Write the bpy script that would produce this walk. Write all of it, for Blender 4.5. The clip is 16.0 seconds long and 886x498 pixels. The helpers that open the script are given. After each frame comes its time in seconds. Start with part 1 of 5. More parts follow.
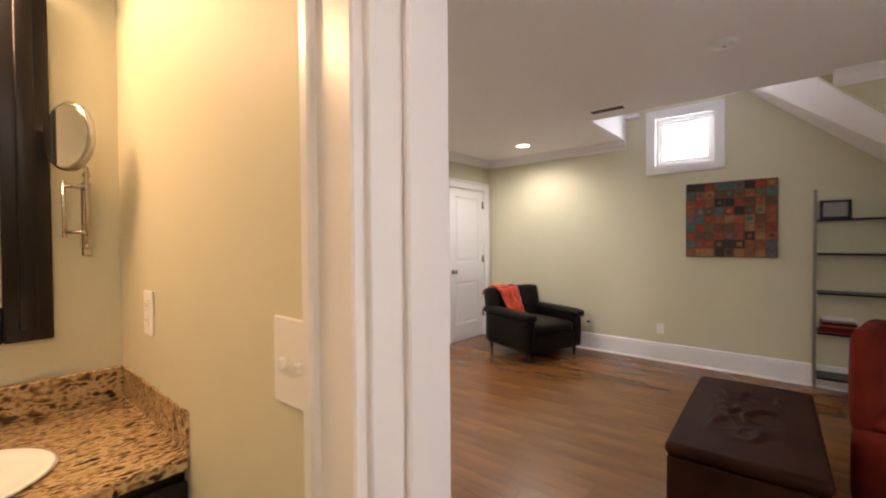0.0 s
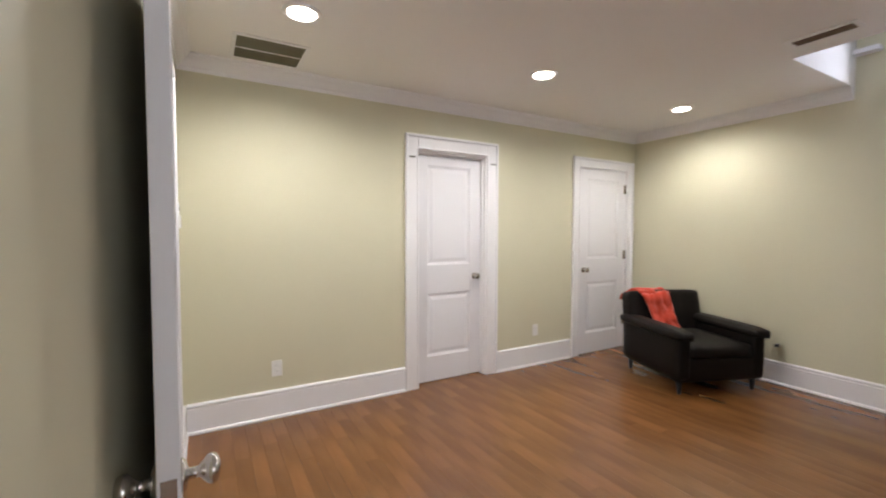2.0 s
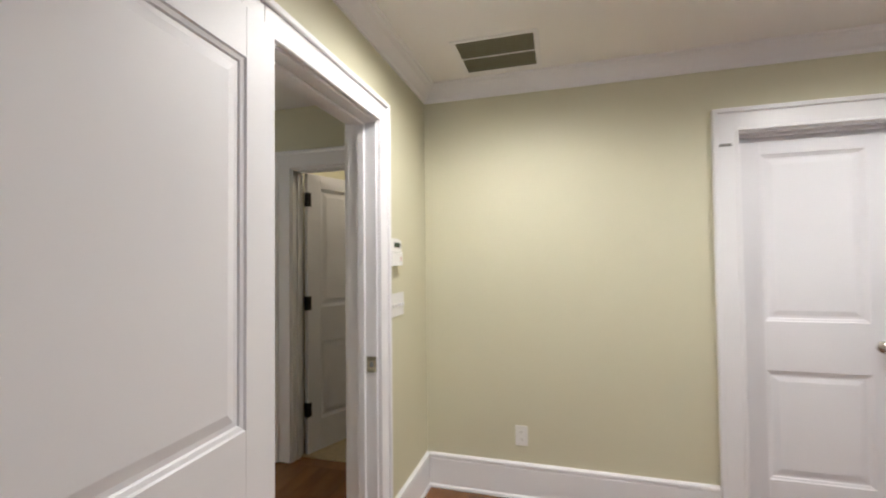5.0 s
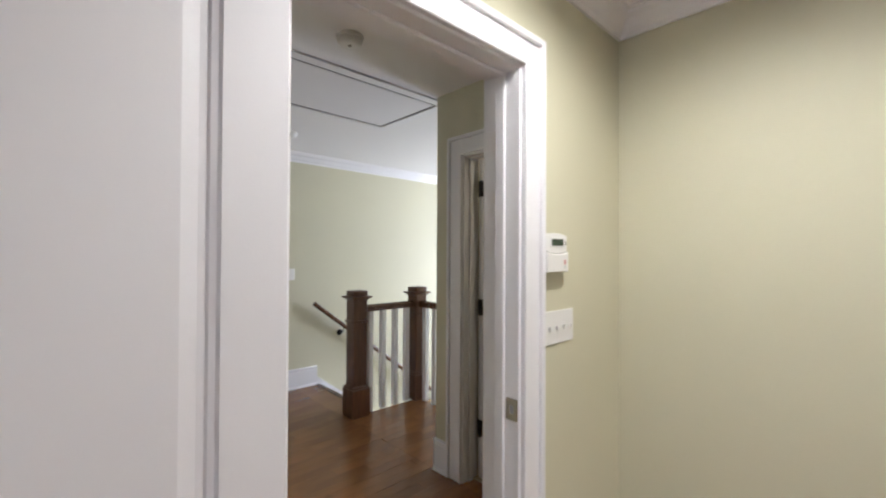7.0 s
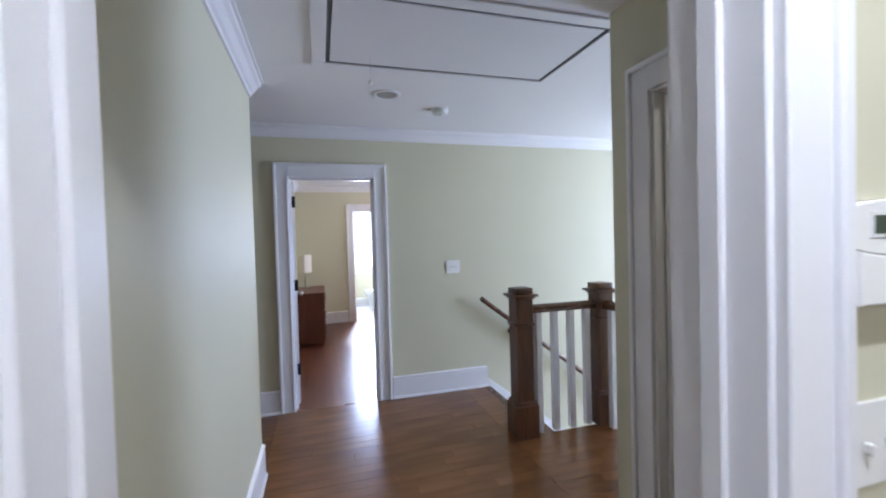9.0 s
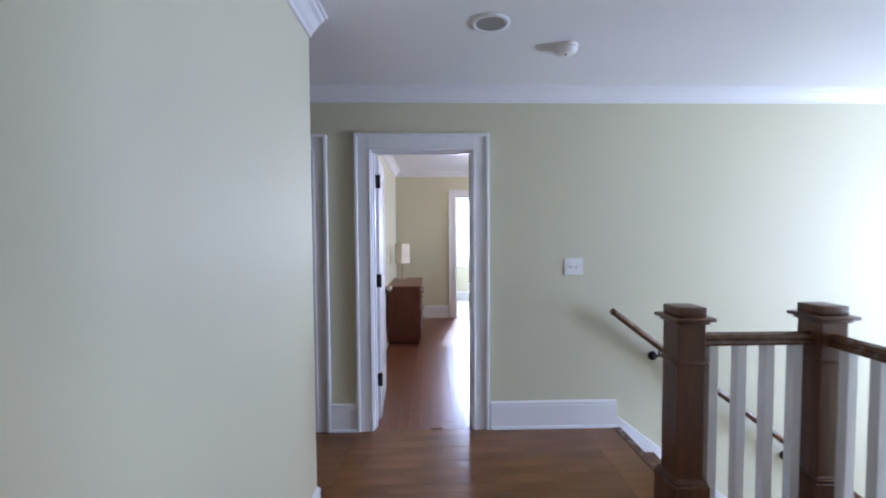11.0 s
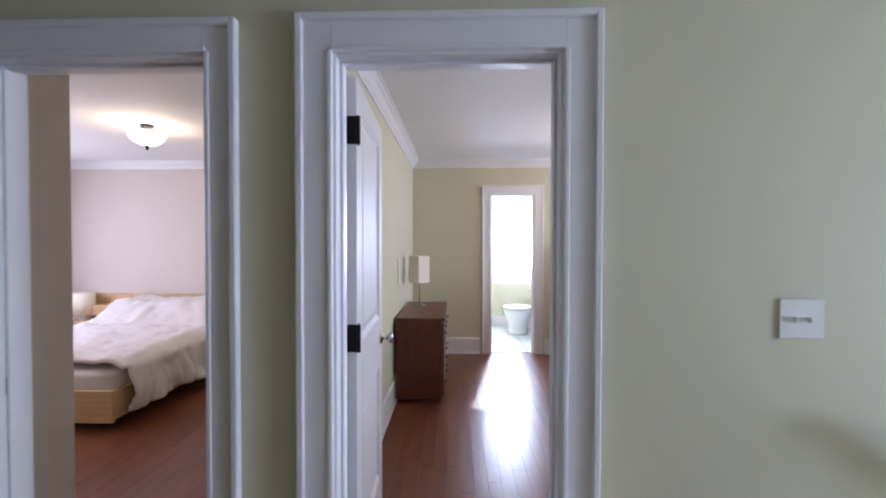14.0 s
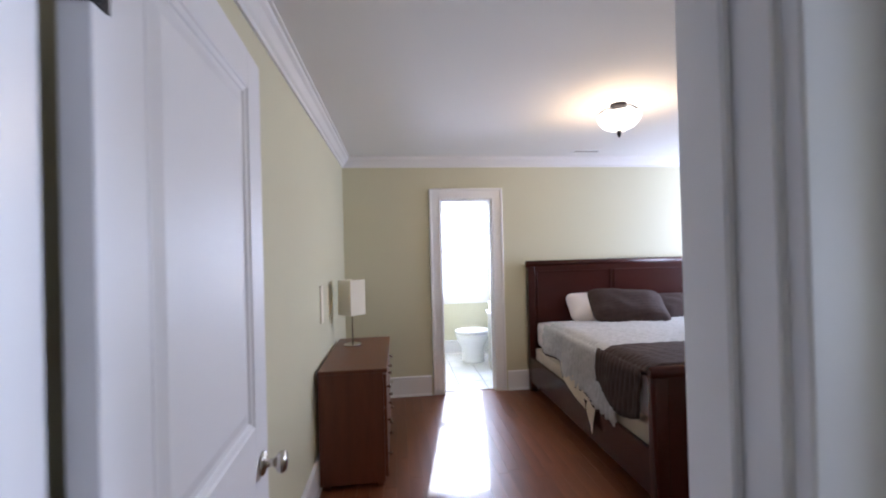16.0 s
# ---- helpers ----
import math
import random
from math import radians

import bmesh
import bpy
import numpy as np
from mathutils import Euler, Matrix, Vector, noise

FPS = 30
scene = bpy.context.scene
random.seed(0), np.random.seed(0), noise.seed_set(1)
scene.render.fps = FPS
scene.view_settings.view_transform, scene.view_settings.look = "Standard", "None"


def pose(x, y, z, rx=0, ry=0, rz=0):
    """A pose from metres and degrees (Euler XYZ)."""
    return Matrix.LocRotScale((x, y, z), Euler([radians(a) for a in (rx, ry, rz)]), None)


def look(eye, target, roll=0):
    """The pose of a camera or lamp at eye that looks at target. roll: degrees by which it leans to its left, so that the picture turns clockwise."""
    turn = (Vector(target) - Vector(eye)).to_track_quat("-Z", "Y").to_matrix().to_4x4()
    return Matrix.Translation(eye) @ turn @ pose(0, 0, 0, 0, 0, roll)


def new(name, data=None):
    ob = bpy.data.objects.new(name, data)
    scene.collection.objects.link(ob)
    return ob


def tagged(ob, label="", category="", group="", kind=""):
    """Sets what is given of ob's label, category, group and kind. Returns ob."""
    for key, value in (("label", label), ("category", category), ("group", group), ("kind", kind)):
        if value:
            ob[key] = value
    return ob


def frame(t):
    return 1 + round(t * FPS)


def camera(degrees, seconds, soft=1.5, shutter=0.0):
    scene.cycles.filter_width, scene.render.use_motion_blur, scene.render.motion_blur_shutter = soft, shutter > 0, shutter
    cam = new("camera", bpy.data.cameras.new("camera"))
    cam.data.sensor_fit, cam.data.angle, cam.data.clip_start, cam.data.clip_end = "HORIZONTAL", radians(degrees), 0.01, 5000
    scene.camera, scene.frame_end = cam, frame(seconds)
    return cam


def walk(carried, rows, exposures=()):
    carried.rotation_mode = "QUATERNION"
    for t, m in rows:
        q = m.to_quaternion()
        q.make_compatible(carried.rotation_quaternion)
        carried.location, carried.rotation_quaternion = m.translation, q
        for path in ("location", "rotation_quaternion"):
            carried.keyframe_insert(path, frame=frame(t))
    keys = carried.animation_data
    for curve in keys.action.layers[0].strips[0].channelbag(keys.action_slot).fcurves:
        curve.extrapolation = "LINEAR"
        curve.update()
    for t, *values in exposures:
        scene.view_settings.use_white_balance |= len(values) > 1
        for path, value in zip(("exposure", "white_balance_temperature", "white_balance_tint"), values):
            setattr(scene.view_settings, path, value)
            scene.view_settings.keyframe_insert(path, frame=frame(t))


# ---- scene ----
cam = camera(93.5, 16.0, soft=2.0, shutter=0.4)
PATH = [
    (0, (-0.472, -3.423, 1.324), (1.044, -2.119, 1.289), -0.4),
    (0.5, (-0.312, -3.39, 1.314), (1.112, -1.986, 1.264), 0.5),
    (1, (-0.15, -3.321, 1.313), (1.151, -1.803, 1.249), 0.7),
    (1.5, (-0.018, -3.248, 1.312), (1.157, -1.631, 1.247), 0.7),
    (2, (0.15, -3.167, 1.337), (1.138, -1.431, 1.256), 0.1),
    (2.5, (0.281, -3.095, 1.326), (1.049, -1.25, 1.26), -0.4),
    (3, (0.41, -2.996, 1.339), (0.969, -1.076, 1.287), -0.9),
    (3.5, (0.511, -2.878, 1.354), (0.86, -0.909, 1.338), -1.1),
    (4, (0.637, -2.769, 1.357), (0.71, -0.77, 1.383), -1.2),
    (6.5, (0.877, -1.986, 1.424), (-0.415, -0.46, 1.463), 0.5),
    (7, (0.818, -1.831, 1.418), (-0.643, -0.466, 1.44), 0.3),
    (7.5, (0.71, -1.664, 1.436), (-0.902, -0.48, 1.431), -0.6),
    (8, (0.612, -1.535, 1.437), (-1.129, -0.55, 1.415), -1.1),
    (8.5, (0.503, -1.396, 1.44), (-1.347, -0.637, 1.406), -1.7),
    (9, (0.387, -1.268, 1.455), (-1.532, -0.705, 1.41), -1.6),
    (9.5, (0.203, -1.173, 1.453), (-1.758, -0.784, 1.399), -1.3),
    (10, (0.028, -1.107, 1.455), (-1.956, -0.858, 1.392), -1.0),
    (12.5, (-1.245, -1.087, 1.441), (-3.241, -1.18, 1.36), 0.5),
    (13, (-1.523, -1.106, 1.441), (-3.519, -1.219, 1.371), 0.6),
    (13.5, (-1.805, -1.131, 1.438), (-3.802, -1.215, 1.386), 0.6),
    (14, (-2.092, -1.129, 1.431), (-4.09, -1.192, 1.395), 0.1),
    (14.5, (-2.367, -1.145, 1.45), (-4.367, -1.169, 1.433), -0.3),
    (15, (-2.64, -1.189, 1.464), (-4.64, -1.136, 1.458), -0.6),
    (15.5, (-2.843, -1.189, 1.465), (-4.839, -1.059, 1.476), -1.1),
    (16, (-3.073, -1.148, 1.484), (-5.06, -0.928, 1.497), -1.5),
]
walk(cam, [(t, look(eye, target, roll)) for t, eye, target, roll in PATH],
     exposures=[(0.0, 0.42, 6700, 16), (1.5, 0.40, 6200, 13), (4.2, 0.36, 6150, 11), (7.0, 0.20, 5950, 12), (9.5, 0.21, 5100, 14), (12.3, 0.12, 5150, 14.5), (14.0, 0.04, 5350, 14), (16.0, -0.14, 5400, 13)])

# ---- world, daylight at the windows, lamps ----
world = bpy.data.worlds.new("sky")
scene.world = world
world.use_nodes = True
wn = world.node_tree.nodes
sky = wn.new("ShaderNodeTexSky")
sky.sky_type, sky.sun_disc, sky.sun_elevation, sky.sun_rotation = "NISHITA", False, radians(30), radians(280)
world.node_tree.links.new(sky.outputs[0], wn["Background"].inputs[0])
wn["Background"].inputs[1].default_value = 0.12

CEIL = 2.46


def lamp(name, kind, m, energy, colour, size=0.1, size_y=None, spot=None, blend=0.8):
    data = bpy.data.lights.new(name, kind)
    data.energy, data.color = energy, colour
    if kind == "AREA":
        data.shape = "RECTANGLE" if size_y else "DISK"
        data.size = size
        if size_y:
            data.size_y = size_y
    elif kind == "SPOT":
        data.shadow_soft_size, data.spot_size, data.spot_blend = size, radians(spot), blend
    elif kind == "POINT":
        data.shadow_soft_size = size
    ob = new(name, data)
    ob.matrix_world = m
    return ob


sun = bpy.data.lights.new("sun", "SUN")
sun.energy, sun.angle, sun.color = 2.8, radians(0.5), (1.0, 0.95, 0.88)
new("sun", sun).matrix_world = look((-20, 3.6, 12), (0, 0, 0))

DAY, WARM, CAN = (0.85, 0.87, 1.0), (1.0, 0.66, 0.34), (1.0, 0.95, 0.87)
CAN_W = {0.60: 86, 2.26: 80, 3.92: 62}
CANS = ((0.60, -0.91), (2.26, -0.90), (3.92, -0.91))
for cx, cy in CANS:
    lamp("downlight_lamp", "SPOT", pose(cx, cy, CEIL - 0.02), CAN_W[cx], CAN, 0.06, spot=168, blend=0.75)
lamp("window_daylight", "AREA", look((4.625, -2.475, 2.385), (3.0, -2.475, 2.385)), 6, DAY, 0.42, 0.38)
# Daylight of the unseen south window, for the cool light on jambs and door edge.
lamp("south_daylight", "AREA", look((0.85, -5.33, 1.45), (0.85, 0, 1.35)), 4, (0.86, 0.84, 1.0), 1.1, 1.2)
lamp("stair_daylight", "AREA", look((-1.95, 4.66, 1.05), (-2.10, 0, 0.75)), 168, (0.81, 0.85, 1.0), 1.2, 1.6)
lamp("bath_daylight", "AREA", look((-9.17, -0.24, 1.49), (-5.0, -0.33, 1.1)), 96, DAY, 0.52, 1.22)
lamp("bedroom_daylight", "AREA", look((-6.7, 3.30, 1.5), (-7.6, 0, 1.0)), 98, DAY, 1.3, 1.4)
lamp("guest_daylight", "AREA", look((-5.6, -6.44, 1.5), (-5.6, -3, 1.1)), 56, (0.98, 0.91, 0.96), 1.6, 1.3)
lamp("vanity_lamp", "AREA", look((-0.62, -1.95, 2.12), (-0.5, -2.6, 1.2)), 13.5, (1.0, 0.62, 0.33), 0.5, 0.12)
# Unseen lamp behind the camera, added to light the vanity room's door jamb.
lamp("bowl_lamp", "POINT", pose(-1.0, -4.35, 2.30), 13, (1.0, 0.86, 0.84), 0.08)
lamp("bowl_lamp", "POINT", pose(-5.76, 0.38, 2.30), 22, WARM, 0.08)
# Unseen closet lamp, added to brighten the open door leaf and carpet.
lamp("bowl_lamp", "POINT", pose(-0.55, 0.62, 2.30), 1.2, (1.0, 0.86, 0.70), 0.08)
lamp("bowl_lamp", "POINT", pose(-5.72, -3.87, 2.30), 13, WARM, 0.08)


# ---- materials ----
def mat(name, colour, rough=0.6, metal=0.0, vary=0.06, scale=3.0, bump=0.02, fine=220.0, stretch=(1, 1, 1), spec=0.5, rand=0.0, sheen=0.0, uneven=0.06):
    """Painted, wooden, woven or metal surface with large mottling and a fine grain."""
    m = bpy.data.materials.new(name)
    m.use_nodes = True
    nt = m.node_tree
    n, l = nt.nodes, nt.links
    b = n["Principled BSDF"]
    b.inputs["Roughness"].default_value, b.inputs["Metallic"].default_value = rough, metal
    b.inputs["Specular IOR Level"].default_value = spec
    b.inputs["Sheen Weight"].default_value = sheen
    tc, mp = n.new("ShaderNodeTexCoord"), n.new("ShaderNodeMapping")
    mp.inputs["Scale"].default_value = stretch
    l.new(tc.outputs["Object"], mp.inputs[0])
    big, small = n.new("ShaderNodeTexNoise"), n.new("ShaderNodeTexNoise")
    big.inputs["Scale"].default_value, big.inputs["Detail"].default_value = scale, 4
    small.inputs["Scale"].default_value, small.inputs["Detail"].default_value = fine, 2
    l.new(mp.outputs[0], big.inputs[0]), l.new(mp.outputs[0], small.inputs[0])
    ramp = n.new("ShaderNodeValToRGB")
    lo, hi = ramp.color_ramp.elements
    lo.position, hi.position = 0.3, 0.7
    lo.color = (*[c * (1 - vary) for c in colour], 1)
    hi.color = (*[min(1, c * (1 + vary)) for c in colour], 1)
    l.new(big.outputs[0], ramp.inputs[0])
    out = ramp.outputs[0]
    if rand:
        info, hsv, mr = n.new("ShaderNodeObjectInfo"), n.new("ShaderNodeHueSaturation"), n.new("ShaderNodeMapRange")
        geo, add = n.new("ShaderNodeNewGeometry"), n.new("ShaderNodeMath")
        add.operation = "ADD"
        l.new(info.outputs["Random"], add.inputs[0]), l.new(geo.outputs["Random Per Island"], add.inputs[1])
        frac = n.new("ShaderNodeMath")
        frac.operation = "FRACT"
        l.new(add.outputs[0], frac.inputs[0]), l.new(frac.outputs[0], mr.inputs[0])
        mr.inputs[3].default_value, mr.inputs[4].default_value = 1 - rand, 1 + rand
        l.new(mr.outputs[0], hsv.inputs["Value"]), l.new(out, hsv.inputs["Color"])
        out = hsv.outputs[0]
    l.new(out, b.inputs["Base Color"])
    if bump:
        bp = n.new("ShaderNodeBump")
        bp.inputs["Strength"].default_value, bp.inputs["Distance"].default_value = bump * 4, 0.002
        l.new(small.outputs[0], bp.inputs["Height"]), l.new(bp.outputs[0], b.inputs["Normal"])
    rr = n.new("ShaderNodeMapRange")
    rr.inputs[3].default_value, rr.inputs[4].default_value = max(0, rough - uneven), min(1, rough + uneven)
    l.new(big.outputs[0], rr.inputs[0]), l.new(rr.outputs[0], b.inputs["Roughness"])
    return m


def glow(name, colour, strength):
    m = bpy.data.materials.new(name)
    m.use_nodes = True
    b = m.node_tree.nodes["Principled BSDF"]
    b.inputs["Base Color"].default_value = (*colour, 1)
    b.inputs["Emission Color"].default_value, b.inputs["Emission Strength"].default_value = (*colour, 1), strength
    return m


def speckle(name, stops, scale, rough, bump=0.0, stretch=(1, 1, 1)):
    """Stone with flecks of several colours."""
    m = mat(name, (0.5, 0.5, 0.5), rough, bump=bump)
    n, l = m.node_tree.nodes, m.node_tree.links
    tc, mp = n.new("ShaderNodeTexCoord"), n.new("ShaderNodeMapping")
    mp.inputs["Scale"].default_value = stretch
    noi, vor, mix, r = n.new("ShaderNodeTexNoise"), n.new("ShaderNodeTexVoronoi"), n.new("ShaderNodeMath"), n.new("ShaderNodeValToRGB")
    noi.inputs["Scale"].default_value, noi.inputs["Detail"].default_value, noi.inputs["Distortion"].default_value = scale, 6, 1.2
    vor.inputs["Scale"].default_value = scale * 2.2
    mix.operation = "MULTIPLY_ADD"
    mix.inputs[1].default_value = 0.35
    l.new(tc.outputs["Object"], mp.inputs[0]), l.new(mp.outputs[0], noi.inputs[0]), l.new(mp.outputs[0], vor.inputs[0])
    l.new(vor.outputs["Distance"], mix.inputs[0]), l.new(noi.outputs[0], mix.inputs[2])
    while len(r.color_ramp.elements) < len(stops):
        r.color_ramp.elements.new(0.5)
    for e, (p, c) in zip(r.color_ramp.elements, stops):
        e.position, e.color = p, (*c, 1)
    l.new(mix.outputs[0], r.inputs[0])
    l.new(r.outputs[0], n["Principled BSDF"].inputs["Base Color"])
    return m


PAINT = mat("wall_paint", (0.615, 0.588, 0.430), 0.62, vary=0.02, scale=1.3, bump=0.03, fine=320)
BEIGE = mat("beige_wall_paint", (0.62, 0.55, 0.50), 0.62, vary=0.02, scale=1.3, bump=0.03, fine=320)
CEILING = mat("ceiling_paint", (0.83, 0.815, 0.805), 0.85, vary=0.015, scale=1.0, bump=0.03, fine=300)
TRIM = mat("white_trim_paint", (0.80, 0.79, 0.80), 0.33, vary=0.015, scale=2.0, bump=0.008, fine=120)
DOORM = mat("white_door_paint", (0.76, 0.75, 0.77), 0.5, vary=0.015, scale=2.0, bump=0.012, fine=160)
OAK_Y = mat("oak_planks_lengthwise", (0.190, 0.080, 0.0250), 0.24, spec=0.6, uneven=0.02, vary=0.24, scale=1.9, bump=0.0, fine=60, stretch=(3.0, 0.9, 3.0), rand=0.085)
OAK_X = mat("oak_planks_crosswise", (0.168, 0.058, 0.025), 0.30, uneven=0.05, vary=0.22, scale=1.6, bump=0.0, fine=60, stretch=(0.9, 3.0, 3.0), rand=0.085)
GAP = mat("dark_joint", (0.08, 0.034, 0.013), 0.5)
NEWEL = mat("stained_oak", (0.105, 0.045, 0.018), 0.30, vary=0.35, scale=5, bump=0.03, fine=60, stretch=(8, 8, 0.8))
RAILM = mat("stained_oak_rail", (0.11, 0.048, 0.02), 0.26, vary=0.3, scale=5, bump=0.02, stretch=(4, 4, 4))
NICKEL = mat("satin_nickel", (0.55, 0.52, 0.48), 0.25, 1.0, vary=0.05, bump=0.0)
BLACK = mat("oil_rubbed_bronze", (0.012, 0.010, 0.012), 0.42, 0.6, vary=0.2, bump=0.02)
LEATHER = mat("black_leather", (0.0055, 0.0038, 0.0032), 0.5, spec=0.2, vary=0.25, scale=6, bump=0.12, fine=140)
BROWNL = mat("brown_leather", (0.030, 0.0098, 0.005), 0.58, spec=0.10, vary=0.35, scale=5, bump=0.14, fine=120)
RED = mat("orange_red_throw", (0.50, 0.040, 0.012), 0.9, vary=0.15, scale=12, bump=0.2, fine=260, sheen=0.3)
RUST = mat("rust_red_fabric", (0.15, 0.018, 0.008), 0.95, vary=0.25, scale=8, bump=0.2, fine=260, spec=0.15)
CHERRY = mat("dark_cherry_wood", (0.040, 0.009, 0.007), 0.24, vary=0.12, scale=1.6, bump=0.0, stretch=(1, 0.8, 2.5), spec=0.3, uneven=0.008)
DRESS = mat("reddish_brown_veneer", (0.120, 0.034, 0.014), 0.34, vary=0.2, scale=4, bump=0.02, stretch=(5, 5, 0.8))
BIRCH = mat("birch_veneer", (0.62, 0.41, 0.22), 0.4, vary=0.1, scale=4, bump=0.01, stretch=(1, 1, 7))
LINEN = mat("white_linen", (0.75, 0.70, 0.70), 0.9, vary=0.04, scale=8, bump=0.15, fine=300, sheen=0.2)
CREAM = mat("cream_cotton", (0.62, 0.54, 0.42), 0.9, vary=0.06, scale=8, bump=0.15, fine=300)
QUILT = mat("grey_white_quilt", (0.46, 0.46, 0.465), 0.9, vary=0.12, scale=30, bump=0.2, fine=200)
BROWNQ = mat("brown_quilt", (0.036, 0.019, 0.016), 0.9, vary=0.25, scale=30, bump=0.2, fine=200)
SHADE = mat("paper_shade", (0.80, 0.74, 0.60), 0.8, vary=0.03, bump=0.05)
PORCELAIN = mat("white_porcelain", (0.85, 0.85, 0.84), 0.1, vary=0.01, bump=0.0)
PLASTIC = mat("white_plastic", (0.80, 0.79, 0.76), 0.35, vary=0.01, bump=0.0)
GREYP = mat("grey_plastic", (0.30, 0.29, 0.26), 0.45, bump=0.0)
LCD = mat("dark_green_display", (0.03, 0.05, 0.03), 0.2, bump=0.0)
DARKW = mat("espresso_wood", (0.007, 0.005, 0.005), 0.32, spec=0.3, vary=0.3, scale=4, bump=0.02, stretch=(6, 6, 1))
STEEL = mat("grey_steel", (0.30, 0.29, 0.27), 0.4, 0.8, bump=0.0)
CARPET = mat("beige_carpet", (0.45, 0.36, 0.22), 0.95, vary=0.12, scale=40, bump=0.3, fine=400)
TILE = mat("pale_floor_tile", (0.70, 0.70, 0.66), 0.25, vary=0.04, scale=5, bump=0.01, rand=0.03)
GROUT = mat("grout", (0.60, 0.59, 0.55), 0.9)
GRANITE = speckle("granite", ((0.0, (0.012, 0.008, 0.006)), (0.47, (0.022, 0.014, 0.010)), (0.535, (0.10, 0.055, 0.025)), (0.59, (0.34, 0.22, 0.10)), (0.66, (0.56, 0.43, 0.25)), (0.74, (0.36, 0.23, 0.10)), (0.86, (0.07, 0.045, 0.028))), 46, 0.14, stretch=(0.42, 1.2, 0.6))
MIRROR = mat("mirror_glass", (0.9, 0.9, 0.9), 0.02, 1.0, vary=0.0, bump=0.0)
SKYGLOW = glow("bright_overcast_outside", (0.93, 0.96, 1.0), 3.2)
CANGLOW = glow("lit_lamp_lens", (1.0, 0.93, 0.80), 9.0)
BOWLGLOW = glow("lit_alabaster_bowl", (1.0, 0.86, 0.66), 4.5)
PATCH = [mat("tile_paint", c, 0.5, vary=0.3, scale=25, bump=0.1, fine=80) for c in
         ((0.24, 0.075, 0.03), (0.11, 0.05, 0.022), (0.26, 0.035, 0.02), (0.06, 0.11, 0.11), (0.02, 0.015, 0.012), (0.30, 0.14, 0.055), (0.12, 0.09, 0.03), (0.10, 0.09, 0.11))]


# ---- building helpers ----
def link(name, bm, material, parent=None, label=""):
    me = bpy.data.meshes.new(name)
    bm.normal_update()
    bm.to_mesh(me)
    bm.free()
    me.materials.append(material)
    ob = new(name, me)
    if parent:
        ob.parent = parent
    if label:
        ob["label"] = label
    return ob


part = link


def thing(name, m, label, category, group="", kind=""):
    ob = new(name)
    ob.empty_display_size = 0.1
    ob.matrix_world = m
    return tagged(ob, label, category, group, kind)


def bx(x0, x1, y0, y1, z0, z1, bevel=0.0, seg=1, bm=None):
    """A box between the given limits, its edges rounded by bevel."""
    own = bmesh.new()
    bmesh.ops.create_cube(own, size=1)
    for v in own.verts:
        v.co = (x0 + (v.co.x + 0.5) * (x1 - x0), y0 + (v.co.y + 0.5) * (y1 - y0), z0 + (v.co.z + 0.5) * (z1 - z0))
    if bevel:
        bmesh.ops.bevel(own, geom=own.edges[:], offset=bevel, segments=seg, affect="EDGES", profile=0.5)
        if seg > 1:
            for f in own.faces:
                f.smooth = True
    if bm is None:
        return own
    me = bpy.data.meshes.new("tmp")
    own.to_mesh(me)
    own.free()
    bm.from_mesh(me)
    bpy.data.meshes.remove(me)
    return bm


def lathe(profile, n=24, axis="z", at=(0, 0, 0), bm=None):
    """A turned body from (radius, height) pairs."""
    bm = bm or bmesh.new()
    rings = []
    for r, h in profile:
        ring = []
        for i in range(n):
            a = 2 * math.pi * i / n
            c, s = r * math.cos(a), r * math.sin(a)
            co = (c, s, h) if axis == "z" else (h, c, s) if axis == "x" else (c, h, s)
            ring.append(bm.verts.new(Vector(co) + Vector(at)))
        rings.append(ring)
    for a, b in zip(rings, rings[1:]):
        for i in range(n):
            bm.faces.new((a[i], a[(i + 1) % n], b[(i + 1) % n], b[i])).smooth = True
    for ring, flip in ((rings[0], True), (rings[-1], False)):
        bm.faces.new(ring[::-1] if flip else ring)
    bmesh.ops.recalc_face_normals(bm, faces=bm.faces[:])
    return bm


def tube(points, r, n=10, bm=None):
    bm = bm or bmesh.new()
    pts = [Vector(p) for p in points]
    rings = []
    for i, p in enumerate(pts):
        d = (pts[min(i + 1, len(pts) - 1)] - pts[max(i - 1, 0)]).normalized()
        u = d.orthogonal().normalized() if abs(d.z) > 0.95 else d.cross(Vector((0, 0, 1))).normalized()
        w = d.cross(u)
        rings.append([bm.verts.new(p + r * (math.cos(2 * math.pi * k / n) * u + math.sin(2 * math.pi * k / n) * w)) for k in range(n)])
    for a, b in zip(rings, rings[1:]):
        for k in range(n):
            bm.faces.new((a[k], a[(k + 1) % n], b[(k + 1) % n], b[k])).smooth = True
    bm.faces.new(rings[0][::-1]), bm.faces.new(rings[-1])
    bmesh.ops.recalc_face_normals(bm, faces=bm.faces[:])
    return bm


def prism(profile, p0, p1, out, bm=None):
    """A moulding: profile of (distance from the wall, height), run from p0 to p1, out pointing into the space."""
    bm = bm or bmesh.new()
    o = Vector((*out, 0))
    ends = [[bm.verts.new(Vector((p[0], p[1], 0)) + o * d + Vector((0, 0, z))) for d, z in profile] for p in (p0, p1)]
    k = len(profile)
    for i in range(k):
        bm.faces.new((ends[0][i], ends[0][(i + 1) % k], ends[1][(i + 1) % k], ends[1][i]))
    bm.faces.new(ends[0]), bm.faces.new(ends[1])
    bmesh.ops.recalc_face_normals(bm, faces=bm.faces[:])
    return bm


